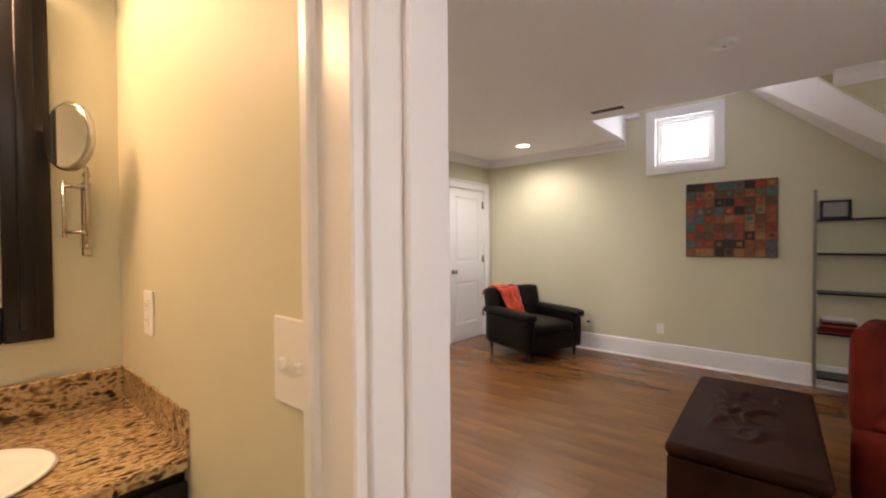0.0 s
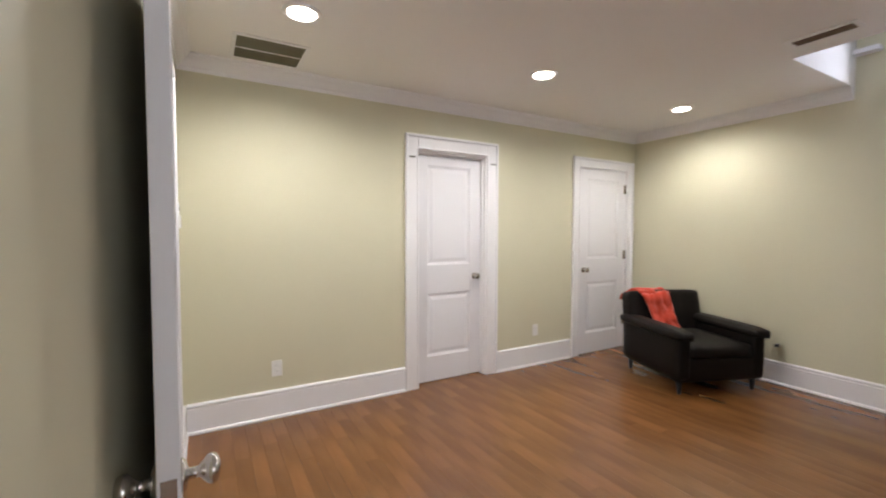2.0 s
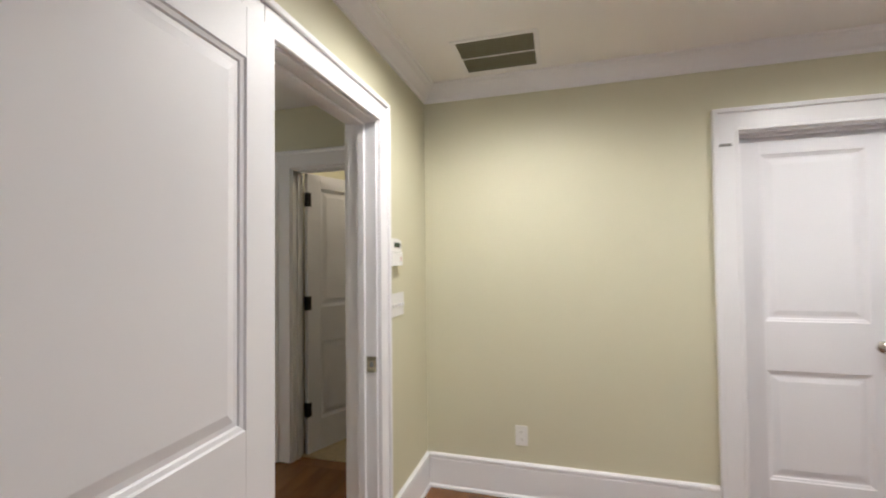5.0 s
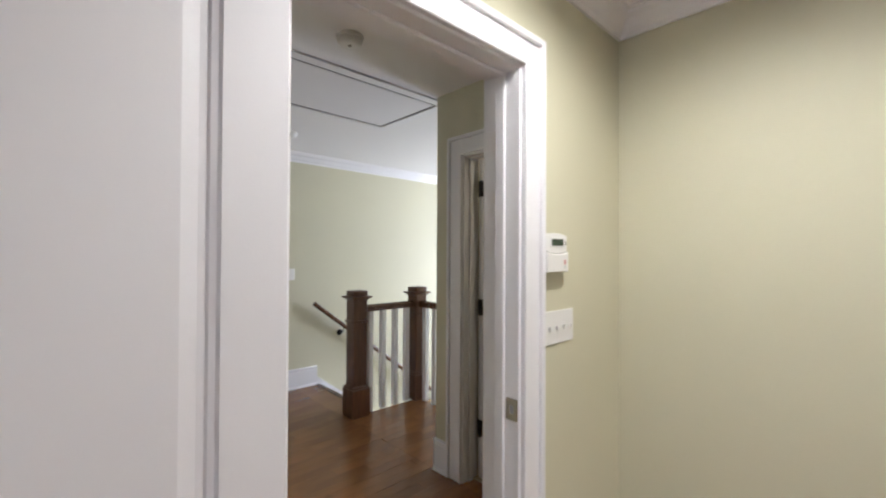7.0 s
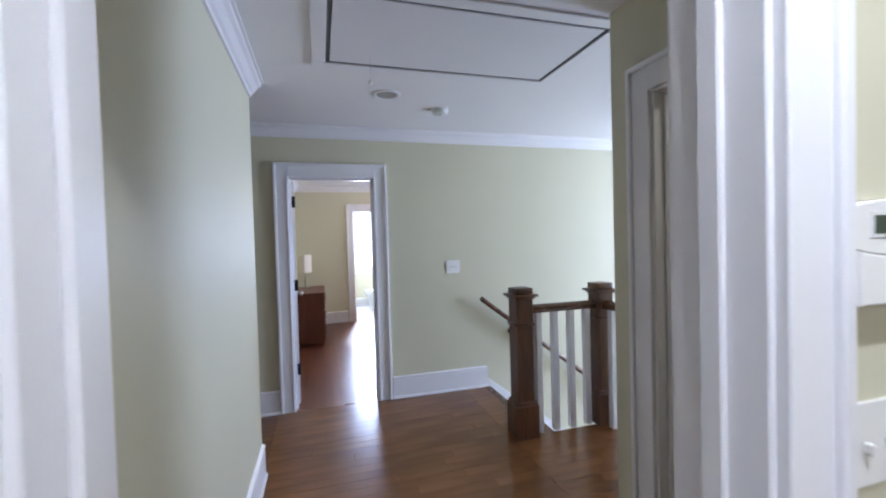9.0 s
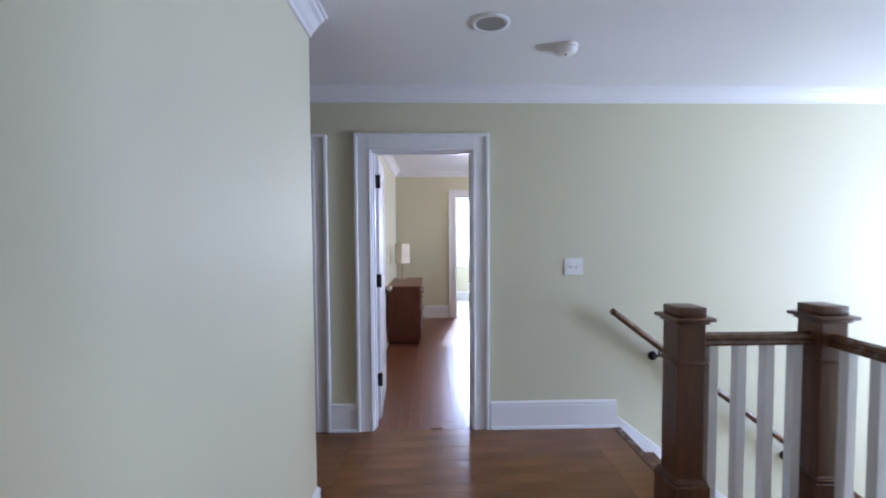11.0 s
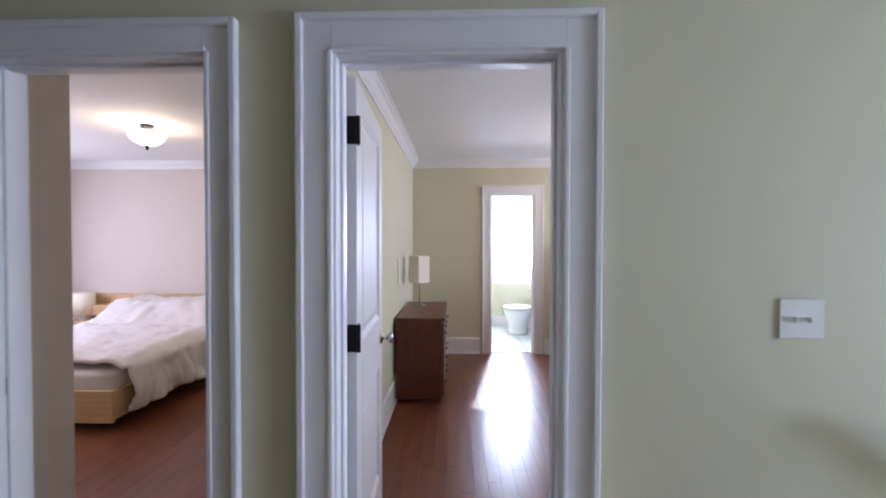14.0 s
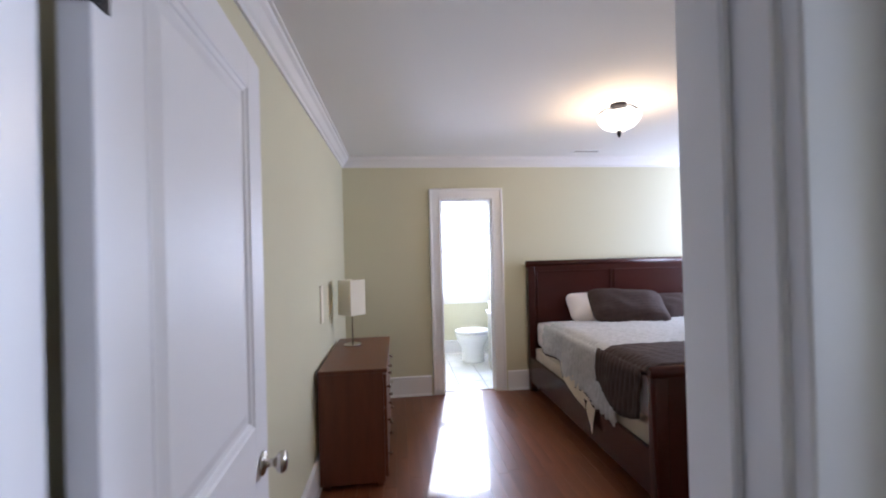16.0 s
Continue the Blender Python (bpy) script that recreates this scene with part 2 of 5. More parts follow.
CROWN = ((0.0, CEIL - 0.095), (0.012, CEIL - 0.095), (0.016, CEIL - 0.078), (0.030, CEIL - 0.066), (0.052, CEIL - 0.036), (0.070, CEIL - 0.024), (0.074, CEIL - 0.012), (0.088, CEIL - 0.010), (0.088, CEIL + 0.002), (0.0, CEIL + 0.002))
BASE = ((0.0, 0.001), (0.028, 0.001), (0.026, 0.014), (0.017, 0.022), (0.017, 0.168), (0.013, 0.178), (0.020, 0.184), (0.018, 0.196), (0.0, 0.204))


def crown(p0, p1, out):
    return tagged(link("crown_trim", prism(CROWN, p0, p1, out), TRIM), "white painted crown moulding under the ceiling", "crown moulding", "crown mouldings", "structure")


def base(p0, p1, out):
    return tagged(link("baseboard", prism(BASE, p0, p1, out), TRIM), "tall white painted baseboard with shoe moulding", "baseboard", "baseboards", "structure")


def wall(name, axis, c0, c1, a0, a1, z0, z1, openings=(), material=None, label="pale green painted plaster wall"):
    """A wall across the given axis, c0 to c1 thick, a0 to a1 long, with openings (from, to, bottom, top)."""
    bm = bmesh.new()
    spans, at = [], a0
    for b0, b1, zb, zt in sorted(openings):
        spans.append((at, b0, z0, z1))
        if zb > z0:
            spans.append((b0, b1, z0, zb))
        if zt < z1:
            spans.append((b0, b1, zt, z1))
        at = b1
    spans.append((at, a1, z0, z1))
    for s0, s1, b, t in spans:
        if s1 - s0 > 1e-4:
            if axis == "x":
                bx(c0, c1, s0, s1, b, t, bm=bm)
            else:
                bx(s0, s1, c0, c1, b, t, bm=bm)
    return tagged(link(name, bm, material or PAINT), label, "wall", kind="structure")


def slab(name, x0, x1, y0, y1, z0, z1, material, label, category):
    return tagged(link(name, bx(x0, x1, y0, y1, z0, z1), material), label, category, kind="structure")


def at_axis(axis, c, a, z):
    return (c, a, z) if axis == "x" else (a, c, z)


def abox(axis, c0, c1, a0, a1, z0, z1, bevel=0.0, bm=None):
    c0, c1, a0, a1 = min(c0, c1), max(c0, c1), min(a0, a1), max(a0, a1)
    return bx(c0, c1, a0, a1, z0, z1, bevel, bm=bm) if axis == "x" else bx(a0, a1, c0, c1, z0, z1, bevel, bm=bm)


def door_frame(name, axis, c0, c1, a0, a1, top=2.04, width=0.115, sides=(1, 1), stop=0.5, label="white painted door frame with stepped casing"):
    """Jambs, head, stops and casings round an opening a0..a1 of a wall c0..c1 thick. sides: casing before c0 and after c1."""
    root = thing(name, pose(0, 0, 0), label, "door frame", "door frames", "structure")
    j = 0.018
    part("jamb", abox(axis, c0 - 0.003, c1 + 0.003, a0, a0 + j, 0.0, top, 0.002), TRIM, root)
    part("jamb", abox(axis, c0 - 0.003, c1 + 0.003, a1 - j, a1, 0.0, top, 0.002), TRIM, root)
    part("head", abox(axis, c0 - 0.003, c1 + 0.003, a0 + j, a1 - j, top - j, top, 0.002), TRIM, root)
    sc = c0 + (c1 - c0) * stop
    part("stop", abox(axis, sc - 0.018, sc + 0.018, a0 + j, a0 + j + 0.012, 0, top - j, 0.003), TRIM, root)
    part("stop", abox(axis, sc - 0.018, sc + 0.018, a1 - j - 0.012, a1 - j, 0, top - j, 0.003), TRIM, root)
    part("stop", abox(axis, sc - 0.018, sc + 0.018, a0 + j + 0.012, a1 - j - 0.012, top - j - 0.012, top - j, 0.003), TRIM, root)
    r = 0.006
    for on, c, d in ((sides[0], c0, -1), (sides[1], c1, 1)):
        if not on:
            continue
        for s, e in ((a0 + r, -1), (a1 - r, 1)):
            bm = abox(axis, c, c + d * 0.017, s, s + e * width, 0, top + width - r, 0.002)
            abox(axis, c, c + d * 0.022, s - e * 0.002, s + e * 0.014, 0, top - r - 0.001, 0.003, bm=bm)
            abox(axis, c, c + d * 0.030, s + e * (width - 0.020), s + e * (width + 0.004), 0, top + width - r + 0.004, 0.004, bm=bm)
            part("side_casing", bm, TRIM, root)
        bm = abox(axis, c, c + d * 0.0175, a0 + r, a1 - r, top - r, top + width - r, 0.002)
        abox(axis, c, c + d * 0.0225, a0 + r - 0.004, a1 - r + 0.004, top - r - 0.002, top - r + 0.014, 0.003, bm=bm)
        abox(axis, c, c + d * 0.0305, a0 + r - width + 0.016, a1 - r + width - 0.016, top + width - r - 0.020, top + width - r + 0.0045, 0.004, bm=bm)
        part("head_casing", bm, TRIM, root)
    return root


def knob(parent, x, z, t, sides=(1, -1)):
    """Round knobs with roses on both faces of a leaf t thick."""
    for s in sides:
        k = part("knob", lathe([(0.031, 0), (0.031, 0.004), (0.026, 0.009), (0.011, 0.013), (0.010, 0.030), (0.016, 0.036), (0.026, 0.044), (0.0285, 0.054), (0.024, 0.062), (0.010, 0.066)], 24, "y"), NICKEL, parent, "satin nickel knob with round rose")
        k.matrix_basis = pose(x, s * t / 2, z, 0, 0, 0 if s > 0 else 180)


def door(name, m, w, label, knob_sides=(1, -1), h=2.02, mid=(0.79, 1.045), high=1.92, t=0.036, hinge=0, hinge_mat=None, latch=False, cat="door", knob_z=0.93):
    """A two-panel leaf: hinge line at the origin, its width along x."""
    root = thing(name, m, label, cat, "panelled doors", "structure")
    s, z0 = 0.115, 0.008
    part("stile", bx(0, s, -t / 2, t / 2, z0, h, 0.0015), DOORM, root)
    part("stile", bx(w - s, w, -t / 2, t / 2, z0, h, 0.0015), DOORM, root)
    for a, b in ((z0, 0.230), mid, (high, h)):
        part("rail", bx(s, w - s, -t / 2, t / 2, a, b), DOORM, root)
    for a, b in ((0.230, mid[0]), (mid[1], high)):
        bm = bx(s, w - s, -0.006, 0.006, a, b)
        for d in (1, -1):
            lo, hi = [(s, a), (w - s, a), (w - s, b), (s, b)], []
            steps = ((0.0, t / 2), (0.004, t / 2 - 0.004), (0.014, t / 2 - 0.007), (0.018, 0.0068), (0.030, 0.0068), (0.056, t / 2 - 0.005))
            rings = [[bm.verts.new((x + (i if x == s else -i), d * y, z + (i if z == a else -i))) for x, z in lo] for i, y in steps]
            for p, q in zip(rings, rings[1:]):
                for k in range(4):
                    bm.faces.new((p[k], p[(k + 1) % 4], q[(k + 1) % 4], q[k]))
            bm.faces.new(rings[-1])
        bmesh.ops.recalc_face_normals(bm, faces=bm.faces[:])
        part("panel", bm, DOORM, root)
    knob(root, w - 0.065, knob_z, t, knob_sides)
    if latch:
        part("latch_plate", bx(w - 0.001, w + 0.0015, -0.0125, 0.0125, knob_z - 0.03, knob_z + 0.03), NICKEL, root, "nickel latch plate")
    if hinge:
        for z in (0.32, 1.08, 1.83):
            bm = lathe([(0.008, z - 0.05), (0.008, z + 0.05)], 10, "z", (-0.004, hinge * (t / 2 + 0.006), 0))
            bx(-0.016, 0.03, min(hinge * t / 2, hinge * (t / 2 + 0.003)), max(hinge * t / 2, hinge * (t / 2 + 0.003)), z - 0.05, z + 0.05, bm=bm)
            bx(-0.004, -0.001, -t / 2, t / 2, z - 0.05, z + 0.05, bm=bm)
            part("hinge", bm, hinge_mat or NICKEL, root, "metal butt hinge")
    return root


def plate(m, w, h, toggles, label, outlet=False, category="switch plate"):
    """A wall plate facing local -y, with toggles or sockets."""
    root = thing("wall_outlet" if outlet else "light_switch", m, label, category, "wall plates")
    part("cover", bx(-w / 2, w / 2, -0.006, 0, -h / 2, h / 2, 0.002), PLASTIC, root)
    if outlet:
        for z in (0.02, -0.02):
            bm = bx(-0.016, 0.016, -0.009, -0.006, z - 0.014, z + 0.014, 0.003)
            part("socket", bm, PLASTIC, root)
            for x in (-0.006, 0.006):
                part("slot", bx(x - 0.001, x + 0.001, -0.0095, -0.009, z - 0.004, z + 0.006), GREYP, root, "dark slot")
    for i in range(toggles):
        x = (i - (toggles - 1) / 2) * 0.046
        part("toggle", bx(x - 0.005, x + 0.005, -0.018, -0.006, -0.010, 0.006, 0.002), PLASTIC, root)
    return root


# ---- the shell ----
W0 = -0.14
H_IN, H_OUT = -1.505, -0.715            # doorway to the hall
B_IN, B_OUT = -3.79, -3.005             # doorway to the vanity room
XW, XB = -3.42, -3.54                   # hall's west wall
wall("wall_west", "x", W0, 0, -5.3, 0, 0, CEIL, ((B_IN, B_OUT, 0, 2.04), (H_IN, H_OUT, 0, 2.04)))
wall("wall_north", "y", 0, 0.12, 0, 4.65, 0, CEIL, ((1.70, 2.42, 0, 2.04), (3.62, 4.40, 0, 2.04)))
wall("wall_east", "x", 4.53, 4.65, -5.3, 0, 0, 3.2, ((-2.75, -2.20, 2.13, 2.64),))
wall("wall_south", "y", -5.42, -5.30, -1.9, 4.65, 0, CEIL, ((0.30, 1.40, 0.85, 2.05),))
wall("wall_closet_back", "y", 0.80, 0.90, 0, 4.65, 0, CEIL)
wall("wall_hall_north", "y", 0.03, 0.15, -1.235, W0, 0, CEIL, ((-1.0, -0.24, 0, 2.04),))
wall("wall_stair_east", "x", -1.235, -1.14, 0.15, 4.72, -2.6, CEIL)
wall("wall_linen_back", "y", 1.25, 1.35, -1.14, 0, 0, CEIL)
wall("wall_linen_east", "x", -0.10, 0.0, 0.12, 1.25, 0, CEIL)
wall("wall_hall_south", "y", -1.80, -1.662, -2.43, W0, 0, CEIL)
wall("wall_hall_return", "x", -2.43, -2.31, -5.3, -1.80, 0, CEIL)
wall("wall_vanity_west", "x", -1.90, -1.80, -5.3, -1.80, 0, CEIL)
wall("wall_bedroom_east", "x", XB, XW, -6.6, 4.72, -2.6, CEIL, ((-2.685, -1.925, -0.02, 2.04), (-1.53, -0.785, -0.02, 2.04)))
wall("wall_hall_end", "y", -5.42, -5.30, XW, -2.43, 0, CEIL)
wall("wall_bedroom_south", "y", -1.80, -1.684, -7.41, XB, 0, CEIL)
wall("wall_bedroom_west", "x", -7.53, -7.41, -6.6, 3.5, 0, CEIL, ((-0.70, -0.13, 0, 2.04),))
wall("wall_bedroom_north", "y", 3.38, 3.50, -7.41, XB, 0, CEIL, ((-7.37, -6.03, 0.8, 2.2),))
wall("wall_stair_north", "y", 4.60, 4.72, XW, -1.235, -2.6, CEIL, ((-2.55, -1.35, 0.25, 1.85),))
wall("wall_guest_south", "y", -6.62, -6.50, -7.41, XB, 0, CEIL, ((-6.4, -4.8, 0.85, 2.15),), BEIGE, "beige painted plaster wall")
wall("wall_guest_stub", "y", -2.87, -2.75, -3.80, XB, 0, CEIL, (), BEIGE, "beige painted stub wall")
wall("wall_bath_west", "x", -9.20, -9.06, -1.5, 1.4, 0, CEIL, ((-0.56, 0.08, 0.82, 2.16),))
wall("wall_bath_south", "y", -1.5, -1.4, -9.06, -7.53, 0, CEIL)
wall("wall_bath_north", "y", 0.30, 0.40, -9.06, -7.53, 0, CEIL)
tagged(link("wall_guest_lining", bx(-7.41, -7.404, -6.5, -1.80, 0, CEIL), BEIGE), "beige painted wall behind the bed", "wall", kind="structure")

# floors under the boards
slab("floor", W0, 4.65, -5.3, 0.9, -0.15, -0.012, GAP, "hardwood floor of the large room", "floor")
slab("floor_hall", XB + 0.05, W0, -1.80, 0.02, -0.15, -0.012, GAP, "hardwood floor of the hall landing", "floor")
slab("floor_landing", -2.35, W0, 0.02, 0.86, -0.15, -0.012, GAP, "hardwood landing beside the stairs", "floor")
slab("floor_landing_west", XW, -2.35, 0.02, 0.27, -0.15, -0.012, GAP, "hardwood landing at the stair head", "floor")
slab("floor_passage", XB + 0.05, -2.43, -5.3, -1.80, -0.15, -0.012, GAP, "hardwood floor of the side passage", "floor")
slab("floor_bedroom", -7.53, XB + 0.05, -1.80, 3.5, -0.15, -0.012, GAP, "hardwood floor of the bedroom", "floor")
slab("floor_guest", -7.53, XB + 0.05, -6.6, -1.80, -0.15, -0.012, GAP, "hardwood floor of the guest bedroom", "floor")
slab("floor_vanity", -2.43, W0, -5.3, -1.80, -0.15, 0.0, TILE, "pale tiled floor of the vanity room", "floor")
slab("floor_bath", -9.2, -7.53, -1.5, 0.4, -0.15, -0.008, GROUT, "tiled bathroom floor", "floor")
slab("floor_linen", -1.14, -0.10, 0.12, 1.25, -0.011, 0.006, CARPET, "beige carpet in the linen closet", "floor")
slab("floor_below", -3.54, -1.14, 0.27, 4.72, -2.7, -2.6, GAP, "lower storey floor below the stairs", "floor")

# ceilings; the large room's has a raised well before its window
bm = bx(W0, 3.47, -5.3, 0.9, CEIL, CEIL + 0.12)
bx(3.47, 4.65, -1.90, 0.9, CEIL, CEIL + 0.12, bm=bm)
tagged(link("ceiling", bm, CEILING), "off-white painted flat ceiling", "ceiling", kind="structure")
slab("ceiling_hall", -9.3, W0, -6.7, 4.75, CEIL, CEIL + 0.12, CEILING, "off-white painted flat ceiling", "ceiling")
bm = bx(3.40, 4.70, -5.4, -1.80, 3.15, 3.25)
bx(3.47, 4.53, -1.90, -1.84, CEIL + 0.12, 3.15, bm=bm)
bx(3.41, 3.47, -5.3, -1.90, CEIL + 0.12, 3.15, bm=bm)
tagged(link("ceiling_well", bm, CEILING), "white plaster window well above the ceiling", "ceiling", kind="structure")


def slope_z(y):
    return 2.706 + (y + 3.079) * 0.870


def near_z(y):
    return 2.384 + (y + 3.583) * 0.98


bm = bmesh.new()
ya, yb = -2.60, -5.29
low = [(3.47, ya), (4.53, ya), (4.53, yb), (3.47, yb)]
a = [bm.verts.new((x, y, slope_z(y) if x > 4 else near_z(y))) for x, y in low]
b = [bm.verts.new(v.co + Vector((0, 0, 0.05))) for v in a]
bm.faces.new(a), bm.faces.new(b[::-1])
for i in range(4):
    bm.faces.new((a[i], b[i], b[(i + 1) % 4], a[(i + 1) % 4]))
bmesh.ops.recalc_face_normals(bm, faces=bm.faces[:])
tagged(link("ceiling_slope", bm, CEILING), "white sloping soffit beside the window", "ceiling", kind="structure")
bm = bmesh.new()
tri = [(-3.505, CEIL), (-5.29, CEIL), (-5.29, near_z(-5.29))]
a = [bm.verts.new((3.465, y, z)) for y, z in tri]
b = [bm.verts.new((3.525, y, z)) for y, z in tri]
bm.faces.new(a), bm.faces.new(b[::-1])
for i in range(3):
    bm.faces.new((a[i], b[i], b[(i + 1) % 3], a[(i + 1) % 3]))
bmesh.ops.recalc_face_normals(bm, faces=bm.faces[:])
tagged(link("wall_soffit_side", bm, PAINT), "pale green side wall above the sloping soffit", "wall", kind="structure")

# mouldings
crown((0, 0), (4.53, 0), (0, -1))
crown((4.53, 0), (4.53, -1.90), (-1, 0))
crown((0, 0), (0, -5.3), (1, 0))
crown((3.465, -3.58), (3.465, -5.29), (-1, 0))
crown((W0, -1.662), (-2.43, -1.662), (0, 1))
crown((-2.43, -1.662), (-2.43, -5.3), (-1, 0))
crown((XW, -5.3), (XW, 4.60), (1, 0))
crown((XB, -1.684), (-7.41, -1.684), (0, 1))
crown((-7.41, -1.684), (-7.41, 3.38), (1, 0))
crown((-7.404, -6.5), (-7.404, -1.80), (1, 0))
crown((-7.404, -6.5), (XB, -6.5), (0, 1))
for p0, p1, o in (((0.02, 0), (1.585, 0), (0, -1)), ((2.535, 0), (3.505, 0), (0, -1)), ((4.53, 0), (4.53, -5.3), (-1, 0)), ((0, 0), (0, H_OUT + 0.12), (1, 0)),
                  ((0, H_IN - 0.12), (0, B_OUT + 0.12), (1, 0)), ((W0, -1.662), (-2.43, -1.662), (0, 1)), ((-2.43, -1.662), (-2.43, -5.3), (-1, 0)),
                  ((XW, -1.82), (XW, -1.64), (1, 0)), ((XW, -0.665), (XW, 0.265), (1, 0)), ((XB, -1.684), (-7.41, -1.684), (0, 1)),
                  ((-7.41, -1.684), (-7.41, -0.82), (1, 0)), ((-7.41, -0.01), (-7.41, 3.38), (1, 0)), ((-1.235, 0.03), (-1.115, 0.03), (0, -1)), ((-1.235, 0.03), (-1.235, 0.80), (-1, 0)),
                  ((-9.06, -1.4), (-9.06, 0.3), (1, 0)), ((-3.80, -2.75), (XB, -2.75), (0, 1)), ((-7.404, -6.5), (-7.404, -1.8), (1, 0))):
    base(p0, p1, o)
# short return of moulding in the window well
tagged(link("trim", bx(4.44, 4.53, -2.05, -1.90, 2.685, 2.72, 0.004), TRIM), "short white moulding return in the window well", "moulding", kind="structure")
# skirting that follows the stairs down
bm = bmesh.new()
run = [(0.265, 0.085), (0.265, -0.25), (3.2, -2.48), (3.2, -2.145)]
a = [bm.verts.new((XW, y, z)) for y, z in run]
b = [bm.verts.new((XW + 0.018, y, z)) for y, z in run]
bm.faces.new(a), bm.faces.new(b[::-1])
for i in range(4):
    bm.faces.new((a[i], b[i], b[(i + 1) % 4], a[(i + 1) % 4]))
bmesh.ops.recalc_face_normals(bm, faces=bm.faces[:])
tagged(link("stair_skirt_trim", bm, TRIM), "white painted stair skirting board running down the wall", "skirting", kind="structure")

# door frames and doors
door_frame("door_frame_1", "y", 0, 0.12, 1.70, 2.42, sides=(1, 0), stop=0.45)
door("door_1", pose(1.722, 0.094, 0), 0.676, "closed white two-panel door with a nickel knob", (-1,))
for x in (1.645, 2.475):
    tagged(link("curtain_hook", bx(x - 0.028, x + 0.028, -0.032, -0.017, 1.955, 1.968, 0.003), STEEL), "small grey metal hook on the door casing", "hook", "hooks on the casing")
door_frame("door_frame_2", "y", 0, 0.12, 3.62, 4.40, sides=(1, 0), width=0.10, stop=0.7)
door("door_2", pose(4.379, 0.021, 0, 0, 0, 180), 0.738, "closed white two-panel closet door with nickel hinges", (1,), hinge=1)
door_frame("door_frame_3", "x", W0, 0, H_IN, H_OUT, width=0.101)
door("door_3", pose(0.047, -1.518, 0, 0, 0, -87.2), 0.80, "open white two-panel door folded back against the wall", (1, -1), latch=True, mid=(0.745, 0.975), high=1.89, knob_z=0.875)
strike = part("strike_plate", bx(-0.048, 0.000, H_OUT - 0.0210, H_OUT - 0.0175, 0.875, 0.947, 0.001), NICKEL, bpy.data.objects["door_frame_3"], "nickel strike plate")
part("latch_hole", bx(-0.032, -0.016, H_OUT - 0.0216, H_OUT - 0.0209, 0.898, 0.924), GREYP, strike, "dark latch hole")
door_frame("door_frame_4", "x", W0, 0, B_IN, B_OUT, width=0.10)
door_frame("door_frame_5", "y", 0.03, 0.15, -1.0, -0.24)
door("door_4", pose(-0.958, 0.150, 0, 0, 0, 68), 0.70, "open white two-panel closet door with black hinges", (1, -1), hinge=-1, hinge_mat=BLACK)
door_frame("door_frame_6", "x", XB, XW, -1.53, -0.785, width=0.11)
door("door_5", pose(XB - 0.045, -1.505, 0, 0, 0, 183), 0.72, "open white two-panel bedroom door with black hinges", (1, -1), hinge=-1, hinge_mat=BLACK)
door_frame("door_frame_7", "x", XB, XW, -2.685, -1.925, width=0.10)
part("strike_plate", bx(XB + 0.05, XB + 0.08, -2.668, -2.664, 0.90, 0.965, 0.001), NICKEL, bpy.data.objects["door_frame_7"], "nickel strike plate")
door_frame("door_frame_8", "x", -7.53, -7.41, -0.70, -0.13, width=0.105)


def window(name, axis, c, a0, a1, z0, z1, d, label, sash=False, far=0.24, reach=0.25, up=0.25):
    """A framed window in an opening; d: the way outwards along the axis."""
    root = thing(name, pose(0, 0, 0), label, "window", "windows", "structure")
    f = 0.035
    for q in ((a0, a0 + f, z0, z1), (a1 - f, a1, z0, z1)):
        part("window_frame", abox(axis, c + d * 0.04, c + d * 0.08, q[0], q[1], q[2], q[3], 0.003), TRIM, root)
    for q in ((z0, z0 + f), (z1 - f, z1)):
        part("window_frame", abox(axis, c + d * 0.04, c + d * 0.08, a0 + f, a1 - f, q[0], q[1], 0.003), TRIM, root)
    for k in range(2):
        e = f + k * 0.016
        for q in ((a0 + e, a0 + e + 0.016), (a1 - e - 0.016, a1 - e)):
            part("sash_bar", abox(axis, c + d * (0.050 + k * 0.008), c + d * (0.078 + k * 0.002), q[0], q[1], z0 + e, z1 - e, 0.002), TRIM, root)
        for q in ((z0 + e, z0 + e + 0.016), (z1 - e - 0.016, z1 - e)):
            part("sash_bar", abox(axis, c + d * (0.051 + k * 0.008), c + d * (0.077 + k * 0.002), a0 + e + 0.016, a1 - e - 0.016, q[0], q[1], 0.002), TRIM, root)
    if sash:
        zm = (z0 + z1) / 2
        part("meeting_rail", abox(axis, c + d * 0.045, c + d * 0.085, a0 + f, a1 - f, zm - 0.02, zm + 0.02, 0.003), TRIM, root)
    w = 0.09
    for q in ((a0 - w, a0 + 0.004, z0 - w, z1 + w), (a1 - 0.004, a1 + w, z0 - w, z1 + w)):
        part("side_casing", abox(axis, c, c - d * 0.018, q[0], q[1], q[2], q[3], 0.002), TRIM, root)
    for q in ((z0 - w, z0 + 0.004), (z1 - 0.004, z1 + w)):
        part("head_casing", abox(axis, c, c - d * 0.0175, a0 + 0.004, a1 - 0.004, q[0], q[1], 0.002), TRIM, root)
    ob = link("backdrop", abox(axis, c + d * far, c + d * (far + 0.01), a0 - reach, a1 + reach, z0 - reach, z1 + up), SKYGLOW)
    tagged(ob, "bright overcast daylight outside the window", "daylight", kind="structure")
    return root


window("window_1", "x", 4.53, -2.75, -2.20, 2.13, 2.64, 1, "small square white-framed window high in the wall")
window("window_2", "x", -9.06, -0.56, 0.08, 0.82, 2.16, -1, "bright double-hung bathroom window with white casing", sash=True, far=12.0, reach=7.0, up=2.6)

